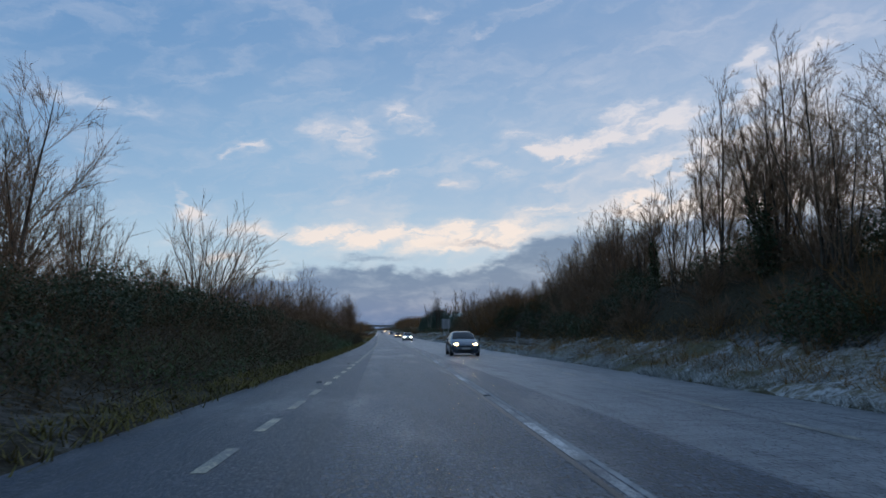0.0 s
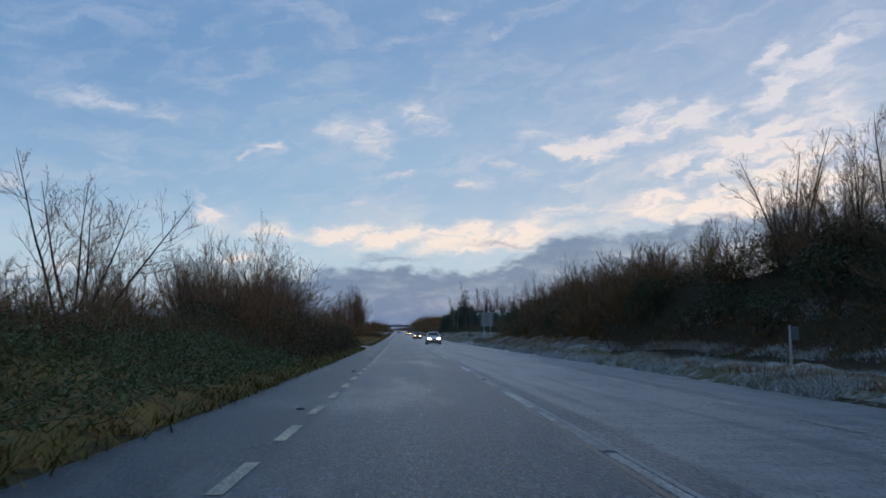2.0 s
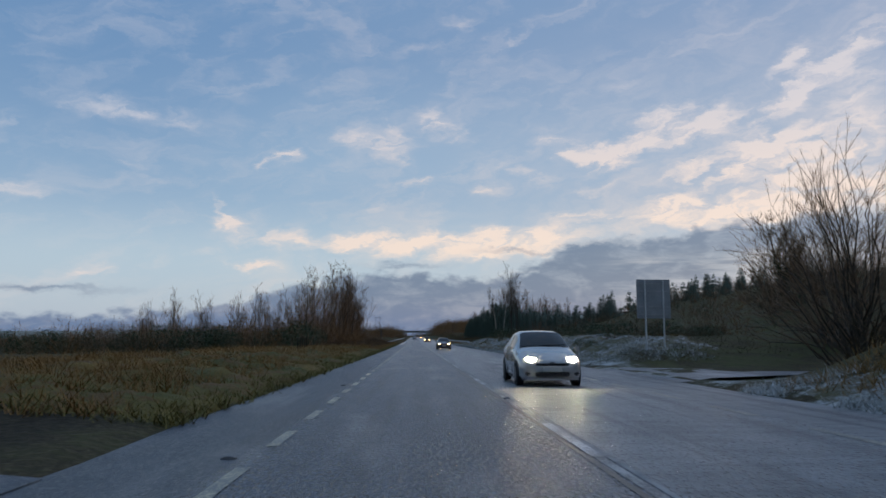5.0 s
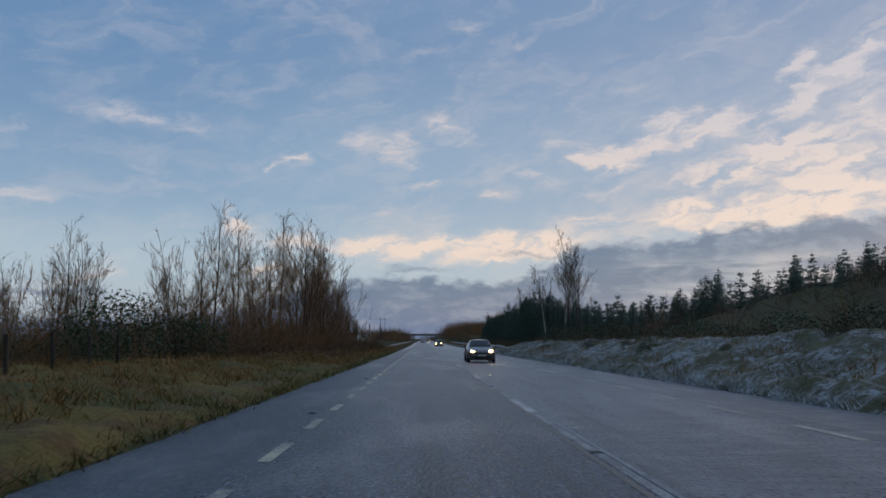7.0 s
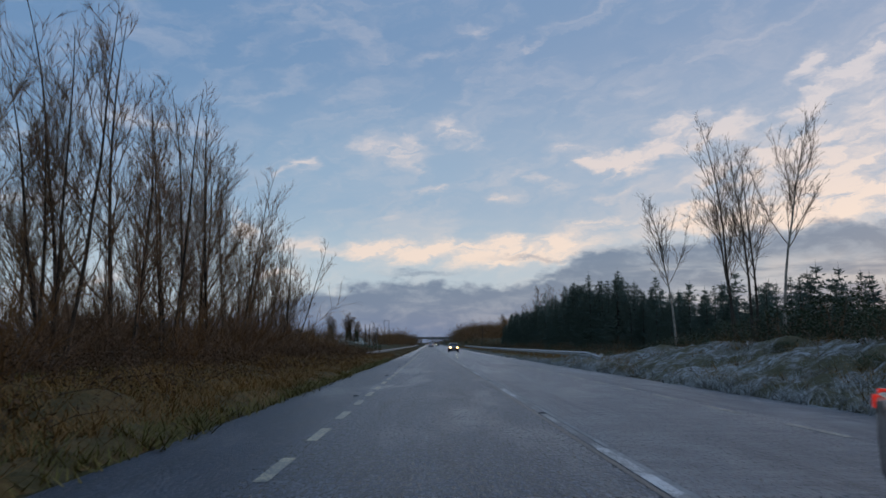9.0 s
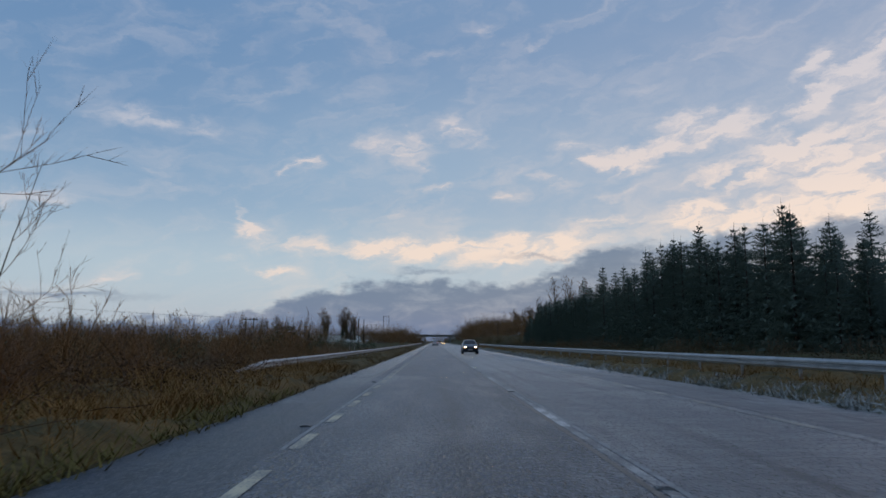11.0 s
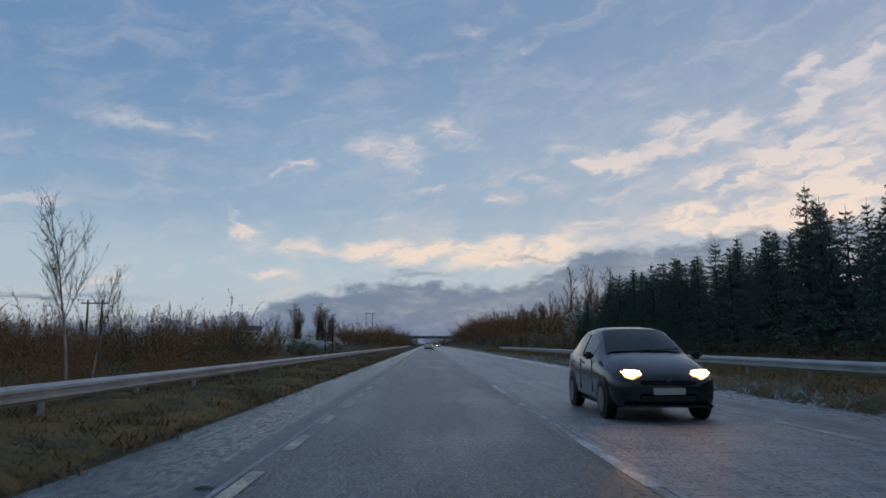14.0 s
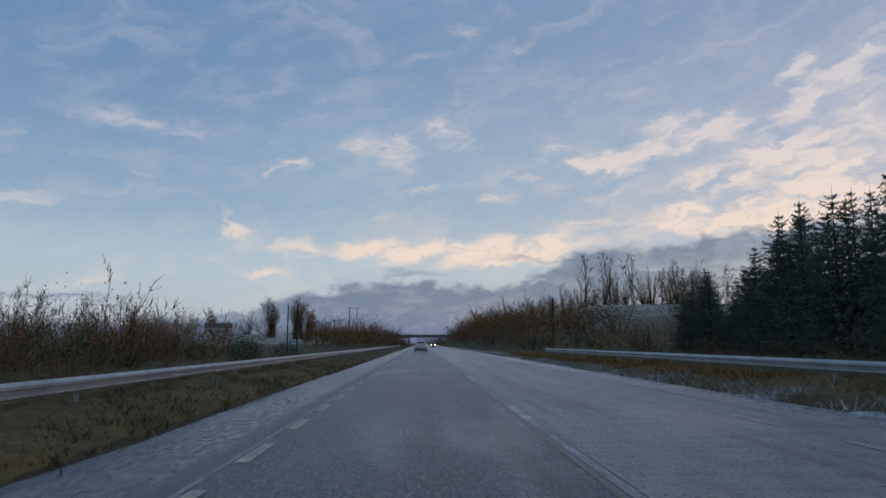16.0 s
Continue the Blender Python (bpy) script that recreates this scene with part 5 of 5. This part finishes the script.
def brambles(q, n, y0, y1, d0, d1, side, high, size):
    pts, lines = [], []
    for x, y in strip(q, n, y0, y1, d0, d1, side, 0.8):
        top = high * (0.35 + 1.1 * abs(noise.noise((x * 0.35, y * 0.35, 2.0))))
        z = land(x, y)
        pts.append((x, y, z + top * q.random() ** 1.3))
        if len(pts) % 18 == 0:
            d = Vector((q.uniform(-1, 1), q.uniform(-1, 1), q.uniform(0.3, 1.2)))
            lines.append(bent(q, Vector((x, y, z + top * 0.3)), d, q.uniform(0.6, 1.5), 0.009, 0.004, 3, 0.25, -0.12))
    return merged(leaf_cloud(q, pts, size * 0.85, 0.05, 3), tubes(lines, 3))


tagged(part("bramble", merged(brambles(q, 36000, 9, 48, -0.1, 7.0, -1, 2.0, 0.055), brambles(q, 20000, 46, 76, 2.6, 8.0, -1, 1.5, 0.055), brambles(q, 28000, 74, 113, 0.8, 7.0, -1, 1.8, 0.055)), BRAMBLE), "dark tangled bramble over the hedge bank", "undergrowth", kind="stuff")
tagged(part("bramble", merged(brambles(q, 19000, 44, 74, 0.3, 4.0, -1, 0.8, 0.085), brambles(q, 4000, 14, 40, 0.5, 3.0, -1, 0.8, 0.08)), GREEN_LEAF), "low green bramble leaves on the verge", "undergrowth", kind="stuff")
tagged(part("bramble", brambles(q, 26000, 76, 113, 0.3, 3.4, -1, 1.5, 0.06), BRAMBLE), "dark brown bramble hanging over the road edge", "undergrowth", kind="stuff")
tagged(part("bramble", brambles(q, 44000, 6, 134, 2.2, 9.0, 1, 1.6, 0.07), BRAMBLE), "dark tangled bramble over the steep bank", "undergrowth", kind="stuff")
tagged(part("bramble", brambles(q, 12000, 150, 262, 3.6, 11.0, 1, 0.9, 0.07), BRAMBLE), "low brown bramble on the frosty bank", "undergrowth", kind="stuff")
tagged(part("bramble", brambles(q, 30000, 196, 278, 0.9, 8.0, -1, 1.25, 0.065), RED_BRAMBLE), "brown bramble under the tall trees", "undergrowth", kind="stuff")
tagged(part("bramble", brambles(q, 14000, 268, 430, 5.0, 11.0, 1, 1.0, 0.09), BRAMBLE), "brown bramble before the spruces", "undergrowth", kind="stuff")


def turf(name, label, y0, y1, d0, d1, side, lift, material, seed):
    """Lumpy sward laid over the verge as one fine sheet."""
    m, n = int((y1 - y0) / 0.4), int((d1 - d0) / 0.28)
    v, f = [], []
    for i in range(m + 1):
        y = y0 + (y1 - y0) * i / m
        for k in range(n + 1):
            d = d0 + (d1 - d0) * k / n
            x = road_x(y) + (RIGHT_EDGE + d if side > 0 else LEFT_EDGE - d)
            h = noise.noise((x * 0.55, y * 0.4, seed)) + 0.65 * noise.noise((x * 1.4, y * 1.1, seed)) + 0.4 * noise.noise((x * 3.1, y * 2.6, seed))
            rim = step(d, d0, d0 + 0.5) * (1 - step(d, d1 - 0.6, d1)) * step(y, y0, y0 + 3) * (1 - step(y, y1 - 3, y1))
            v.append((x, y, land(x, y) - 0.05 + rim * (0.07 + lift * max(h + 0.25, 0.0))))
    w = n + 1
    f = [(i * w + k, i * w + k + 1, (i + 1) * w + k + 1, (i + 1) * w + k) for i in range(m) for k in range(n)]
    tagged(part(name, mesh_of(name, v, f, True), material), label, "grass", kind="stuff")


turf("turf", "lumpy green winter grass by the hedge gap", 44, 74, 0.0, 3.8, -1, 0.16, TURF, 1.0)
turf("turf", "lumpy green and russet winter grass beside the road", 126, 196, 0.0, 9.0, -1, 0.22, TURF, 2.0)
turf("turf", "russet rough grass under the tall bare trees", 190, 284, 0.0, 6.0, -1, 0.22, BROWN_TURF, 6.0)
turf("turf", "brown winter grass before the guardrail", 266, 424, 0.0, 3.6, -1, 0.15, BROWN_TURF, 3.0)
turf("turf", "frosted tussocks at the foot of the bank", 2, 132, 0.0, 3.2, 1, 0.24, FROST_TURF, 8.0)
turf("turf", "rough bank of tussocks white with frost", 152, 264, 0.0, 8.0, 1, 0.34, FROST_TURF, 4.0)
turf("turf", "straw-coloured grass along the spruce edge", 262, 430, 0.0, 5.0, 1, 0.24, BROWN_TURF, 5.0)


# ---------------------------------------------------------------- road furniture
W_BEAM = [(0.0, 0.0), (0.02, 0.03), (0.075, 0.06), (0.075, 0.11), (0.0, 0.14), (0.0, 0.17), (0.075, 0.20), (0.075, 0.25), (0.02, 0.28), (0.0, 0.31)]


def guardrail(label, x, y0, y1, top, side):
    rail = thing("guardrail", label, "guardrail", "guardrails")
    post_me, y = None, y0
    while y < y1:
        z0, z1 = road_z(y) + top - 0.31, road_z(y + 4) + top - 0.31
        if y == y0:
            z0 -= 0.25
        v = [(x + side * (0.075 - dx), y + k * 4.0, (z0, z1)[k] + h) for k in (0, 1) for dx, h in W_BEAM]
        v += [(vx + side * 0.012, vy, vz) for vx, vy, vz in v]
        m = len(W_BEAM)
        f = [(i, i + 1, m + i + 1, m + i) for i in range(m - 1)] + [(2 * m + i, 2 * m + i + 1, 3 * m + i + 1, 3 * m + i) for i in range(m - 1)]
        f += [(0, m, 3 * m, 2 * m), (m - 1, 2 * m - 1, 4 * m - 1, 3 * m - 1)]
        part("rail_section", (v, f), GALV, rail)
        if post_me is None:
            bm = box(0, 0, -0.35, 0.09, 0.06, 1.3, 0.008)
            post_me = bpy.data.meshes.new("post")
            bm.to_mesh(post_me)
            bm.free()
        p = part("post", post_me, GALV, rail)
        p.location = (x + side * 0.14, y + 2.0, road_z(y + 2) + top - 0.34)
        y += 4.0
    return rail


guardrail("galvanised steel guardrail along the embankment", -8.25, 276.5, 600, 0.62, -1)
guardrail("galvanised steel guardrail before the spruce wood", 8.25, 252, 428, 0.85, 1)


def back_of_sign(x, y):
    s = thing("direction_sign", "back of a grey direction sign on two posts", "road sign")
    z = land(x, y)
    part("board", box(0, 0, 2.55, 1.8, 0.03, 2.0, 0.012), SIGN_BACK, s)
    for h in (1.75, 2.15, 2.95, 3.35):
        part("rail", box(0, -0.035, h, 1.72, 0.04, 0.05, 0.006), GALV, s)
    for dx in (-0.48, 0.48):
        part("post", cyl((dx, -0.095, -0.3), (dx, -0.095, 3.5), 0.042), WHITE_POST, s, "pale round steel post")
    s.matrix_basis = pose(x, y, z, 0, 0, 4)


back_of_sign(10.3, 152.4)


def marker_post(x, y, high):
    s = thing("marker_post", "white roadside post with a small plate", "marker post", "marker posts")
    part("post", cyl((0, 0, -0.3), (0, 0, high), 0.035), WHITE_POST, s)
    part("plate", box(0.16, -0.03, high - 0.25, 0.34, 0.015, 0.42, 0.005), SIGN_BACK, s)
    part("cap", cyl((0, 0, high), (0, 0, high + 0.03), 0.04, 0.02), BLACK_TRIM, s)
    s.matrix_basis = pose(x, y, land(x, y), 0, 0, 20)


marker_post(9.34, 68.0, 1.4)

# fence of timber stakes at the field
fence = thing("fence", "weathered timber stakes of a field fence", "fence")
for k in range(9):
    x, y = -11.5 - 0.2 * k, 176 + k * 2.6
    stake = part("stake", box(0, 0, 0.45, 0.09, 0.09, 1.3, 0.012), POLE_WOOD, fence)
    stake.matrix_basis = pose(x, y, land(x, y), rng.uniform(-4, 4), rng.uniform(-4, 4), 10)


def h_pole(x, y, high, gap=1.6, arm=True, wood=None):
    s = thing("electricity_pole", "pair of timber electricity poles with a crossarm", "electricity pole", "electricity poles")
    z, wood = land(x, y), wood or POLE_WOOD
    for dx in (-gap / 2, gap / 2):
        part("pole", cyl((dx, 0, -0.6), (dx, 0, high), 0.16, 0.11, 10), wood, s)
    if arm:
        part("crossarm", box(0, 0, high - 0.35, gap + 1.6, 0.12, 0.14, 0.01), POLE_WOOD, s)
        for dx in (-gap / 2 - 0.6, 0, gap / 2 + 0.6):
            part("insulator", cyl((dx, 0, high - 0.28), (dx, 0, high + 0.05), 0.06, 0.03, 8), CONCRETE, s)
    s.matrix_basis = pose(x, y, z, 0, 0, 6)
    return Vector((x, y, z + high))


tops = [h_pole(-41.0, 409.0, 8.0, 1.6, True, LIT_WOOD), h_pole(-29.2, 526.0, 10.6, 2.0, False), h_pole(-29.0, 663.0, 14.5, 3.0), h_pole(-38.0, 690.0, 10.0, 3.0), h_pole(-46.0, 720.0, 9.0)]
for k, dx in enumerate((-1.2, 0.0, 1.2)):
    a, b = tops[0] + Vector((dx, 0, 0)), Vector((-90 + dx, 380, 9.0))
    line = [(a.lerp(b, u / 10) - Vector((0, 0, 1.2 * (u / 10) * (1 - u / 10) * 4 * 0.4)), 0.009) for u in range(11)]
    tagged(part("power_cable", tubes([line], 4), CABLE), "thin dark power cable between poles", "cable", "power cables")
tagged(part("lamp_pole", cyl((16.5, 470, land(16.5, 470) - 0.3), (16.5, 470, land(16.5, 470) + 7.0), 0.09, 0.06), POLE_WOOD), "slim timber pole in the brown scrub", "pole")

# bridge over the road
bridge = thing("road_bridge", "grey concrete bridge that crosses over the road", "bridge")
part("deck", box(0, 820, 5.1, 46, 7.0, 0.9, 0.03), CONCRETE, bridge)
part("parapet", box(0, 816.6, 6.0, 46, 0.25, 0.9, 0.02), CONCRETE, bridge)
for x in (-9.5, 9.5):
    part("pier", box(x, 820, 2.2, 0.9, 6.0, 5.2, 0.05), CONCRETE, bridge)
for x in (-22, 22):
    part("abutment", box(x, 820, 2.4, 4.0, 8.0, 5.4, 0.05), CONCRETE, bridge)
for side in (-1, 1):
    v = [(side * 20, 816, 0), (side * 20, 824, 0), (side * 30, 816, 5.4), (side * 30, 824, 5.4), (side * 140, 812, 6.2), (side * 140, 828, 6.2), (side * 140, 796, 0), (side * 26, 800, 0)]
    f = [(0, 2, 3, 1), (2, 4, 5, 3), (0, 7, 2), (7, 6, 4, 2)]
    tagged(part("embankment", (v, f), GROUND), "grassy approach embankment of the bridge", "embankment", kind="structure")


def house(x, y, wide, deep, wall, roof, turn):
    s = thing("house", "white rendered house with a grey slate roof", "house", "far houses")
    part("wall", box(0, 0, wall / 2 - 0.5, wide, deep, wall + 1.0), RENDER_WALL, s)
    v = [(-wide / 2 - 0.3, -deep / 2 - 0.3, wall), (wide / 2 + 0.3, -deep / 2 - 0.3, wall), (wide / 2 + 0.3, deep / 2 + 0.3, wall), (-wide / 2 - 0.3, deep / 2 + 0.3, wall),
         (-wide / 2 - 0.3, 0, wall + roof), (wide / 2 + 0.3, 0, wall + roof)]
    r = part("roof", (v, [(0, 1, 5, 4), (2, 3, 4, 5), (0, 4, 3), (1, 2, 5), (3, 2, 1, 0)]), SLATE_ROOF, s)
    for dx in (-wide * 0.38, wide * 0.38):
        part("chimney", box(dx, 0, wall + roof + 0.2, 0.8, 0.8, 1.4, 0.03), RENDER_WALL, r)
    for dx in (-wide * 0.3, 0, wide * 0.3):
        for h in ([1.3, 3.9] if wall > 4 else [1.4]):
            part("window", box(dx, -deep / 2 - 0.02, h, 1.1, 0.08, 1.2, 0.01), GLASS, s)
    s.matrix_basis = pose(x, y, land(x, y), 0, 0, turn)


house(-96, 714, 12, 7, 3.0, 2.4, 12)


# ---------------------------------------------------------------- vehicles
HATCH = [(0.00, .32, .60, .64, .60, .46), (0.10, .20, .67, .72, .77, .60), (0.42, .17, .74, .86, .86, .70), (0.95, .17, .83, .98, .885, .74), (1.22, .17, .87, 1.03, .89, .74),
         (1.62, .17, .90, 1.26, .89, .66), (2.02, .17, .91, 1.42, .89, .61), (2.5, .17, .92, 1.475, .89, .60), (3.2, .17, .94, 1.45, .89, .59), (3.7, .17, .96, 1.36, .87, .57),
         (4.08, .20, .97, 1.14, .83, .60), (4.27, .28, .90, .97, .77, .62), (4.33, .36, .80, .84, .70, .58)]
SALOON = [(0.00, .32, .60, .64, .60, .46), (0.10, .20, .67, .72, .77, .60), (0.42, .17, .72, .83, .86, .70), (1.0, .17, .82, .95, .885, .74), (1.32, .17, .86, 1.00, .89, .74),
          (1.75, .17, .88, 1.24, .89, .65), (2.15, .17, .90, 1.41, .89, .60), (2.65, .17, .91, 1.455, .89, .59), (3.2, .17, .93, 1.42, .88, .58), (3.75, .17, .95, 1.16, .87, .60),
          (4.05, .18, .96, 1.06, .85, .68), (4.48, .26, .92, 1.02, .80, .66), (4.60, .36, .84, .90, .72, .58)]


def car(name, label, profile, paint, tall, lamp, x, y, turn=0, rise=0.0):
    """A car, nose towards -y when turn is 0."""
    c = thing(name, label, "car", "cars on the road")
    rings, k = [], tall
    for yy, zb, zs, zt, hw, tw in profile:
        zb, zs, zt = zb + rise, zs * k + rise * 0.5, zt * k + rise * 0.5
        half = [(hw * .90, zb), (hw * .985, zb + .12), (hw, (zb + zs) * .52), (hw * .99, zs - .06), (hw * .955, zs), (tw + .01, zt - .07), (tw * .86, zt - .022), (tw * .45, zt - .003)]
        rings.append([(-px, yy, pz) for px, pz in half] + [(0, yy, zt)] + [(px, yy, pz) for px, pz in reversed(half)])
    m = len(rings[0])
    v = [p for r in rings for p in r]
    f = [(a * m + i, a * m + i + 1, (a + 1) * m + i + 1, (a + 1) * m + i) for a in range(len(rings) - 1) for i in range(m - 1)]
    f += [tuple(range(m))[::-1], tuple((len(rings) - 1) * m + i for i in range(m))]
    f += [((a + 1) * m, (a + 1) * m + m - 1, a * m + m - 1, a * m) for a in range(len(rings) - 1)]
    me = mesh_of("body", v, f, True)
    body = part("body", me, paint, c)

    def patch(nm, a0, a1, i0, i1, push, shrink=0.06):
        """Glass laid just proud of the body between rings and rows."""
        g, gf = [], []
        ring = [rings[a][i0:i1 + 1] for a in range(a0, a1 + 1)]
        mid = sum((Vector(p) for r in ring for p in r), Vector()) / sum(len(r) for r in ring)
        for r in ring:
            for p in r:
                q = Vector(p)
                q = mid + (q - mid) * (1 - shrink)
                g.append(q + Vector((push[0], push[1], push[2])))
        n = i1 - i0 + 1
        gf = [(a * n + i, a * n + i + 1, (a + 1) * n + i + 1, (a + 1) * n + i) for a in range(a1 - a0) for i in range(n - 1)]
        part(nm, mesh_of(nm, g, gf, True), GLASS, c, "dark tinted glass")

    patch("windscreen", 4, 6, 5, m - 6, (0, -0.02, 0.022), 0.04)
    patch("rear_window", 9, 10, 5, m - 6, (0, 0.02, 0.03), 0.10)
    for side, (a, b) in ((-1, (4, 5)), (1, (m - 6, m - 5))):
        patch("side_window", 5, 7, a, b, (side * 0.012, 0.05, 0.004), 0.14)
        patch("side_window", 7, 9, a, b, (side * 0.012, 0.05, 0.004), 0.16)
    front, hw = profile[2], 0.885
    L = profile[-1][0]
    for side in (-1, 1):
        lm = part("headlight", box(side * 0.63, 0.16, 0.655 * k + rise * .6, 0.30, 0.22, 0.10, 0.04), lamp, c, "lit headlight")
        lm.rotation_euler = (0, side * -0.10, 0)
        part("fog_lamp_recess", box(side * 0.63, 0.07, 0.36 + rise, 0.20, 0.10, 0.12, 0.03), BLACK_TRIM, c)
        part("tail_light", box(side * 0.66, L - 0.10, 0.86 * k + rise * .5, 0.24, 0.16, 0.17, 0.04), TAIL, c)
        mir = part("mirror", box(side * 0.985, 1.42, 0.97 * k + rise * .5, 0.19, 0.11, 0.13, 0.04), paint, c)
        for wy in (0.86, L - 0.88):
            bm = bmesh.new()
            bmesh.ops.create_cone(bm, cap_ends=True, segments=24, radius1=0.375, radius2=0.375, depth=0.06, matrix=Matrix.LocRotScale((side * (hw - 0.025), wy, 0.33 + rise * .4), Euler((0, math.pi / 2, 0)), None))
            part("wheel_arch", bm, BLACK_TRIM, c)
            bm = bmesh.new()
            bmesh.ops.create_cone(bm, cap_ends=True, segments=28, radius1=0.32, radius2=0.32, depth=0.21, matrix=Matrix.LocRotScale((side * (hw - 0.09), wy, 0.32), Euler((0, math.pi / 2, 0)), None))
            bmesh.ops.bevel(bm, geom=bm.edges[:], offset=0.02, segments=1, affect="EDGES")
            tyre = part("wheel", bm, RUBBER, c)
            bm = bmesh.new()
            bmesh.ops.create_cone(bm, cap_ends=True, segments=20, radius1=0.215, radius2=0.20, depth=0.02, matrix=Matrix.LocRotScale((side * (hw + 0.018), wy, 0.32), Euler((0, math.pi / 2, 0)), None))
            part("rim", bm, ALLOY, tyre)
    part("grille", box(0, 0.03, 0.575 * k + rise * .5, 0.92, 0.10, 0.07, 0.02), BLACK_TRIM, c)
    part("lower_intake", box(0, 0.03, 0.34 + rise, 0.95, 0.12, 0.13, 0.03), BLACK_TRIM, c)
    part("bumper_lip", box(0, 0.10, 0.205 + rise, 1.45, 0.22, 0.035, 0.012), paint, c)
    part("number_plate", box(0, -0.035, 0.46 + rise * .8, 0.52, 0.02, 0.11, 0.004), PLATE, c, "blank pale plate")
    part("rear_plate", box(0, L + 0.012, 0.62 + rise * .8, 0.52, 0.02, 0.11, 0.004), PLATE, c, "blank pale plate")
    part("sill", box(0, L / 2, 0.19 + rise, 1.60, L * 0.72, 0.10, 0.02), BLACK_TRIM, c)
    for side in (-1, 1):
        for sy in (1.62, 2.62):
            part("door_seam", box(side * 0.884, sy, 0.60 * k + rise, 0.018, 0.012, 0.56 * k), BLACK_TRIM, c)
        for sy in (2.42, 3.34):
            part("door_handle", box(side * 0.895, sy, 0.84 * k + rise * .5, 0.03, 0.17, 0.03, 0.008), paint, c)
    part("badge", box(0, -0.005, 0.625 * k + rise * .5, 0.13, 0.06, 0.06, 0.02), ALLOY, c)
    for h in (-1, 1):
        part("wiper", cyl((h * 0.1, 1.20, 1.055 * k + rise * .5), (h * 0.1 + 0.52, 1.30, 1.09 * k + rise * .5), 0.009, 0.006, 5), BLACK_TRIM, c)
    c.matrix_basis = pose(road_x(y) + x, y, road_z(y) - 0.0036 * abs(x), 0, 0, turn)
    return c


car("hatchback", "silver-blue hatchback with lit headlights", HATCH, SILVER, 1.0, HEADLIGHT, 2.35, 44.0)
car("hatchback", "pale hatchback with bright white headlights", HATCH, PEARL, 1.04, WHITE_HEADLIGHT, 1.75, 135.0)
car("saloon_car", "bronze-grey saloon with lit headlights", SALOON, BRONZE, 1.0, HEADLIGHT, 1.75, 207.6)
car("sport_utility_car", "dark navy crossover car with lit headlights", HATCH, NAVY, 1.06, HEADLIGHT, 1.9, 334.0, 0, 0.06)
car("hatchback", "far silver car with lit headlights", HATCH, SILVER, 1.0, HEADLIGHT, 1.7, 590.0)
car("sport_utility_car", "silver car ahead seen from behind", HATCH, PEARL, 1.06, HEADLIGHT, -1.85, 477.0, 180, 0.05)
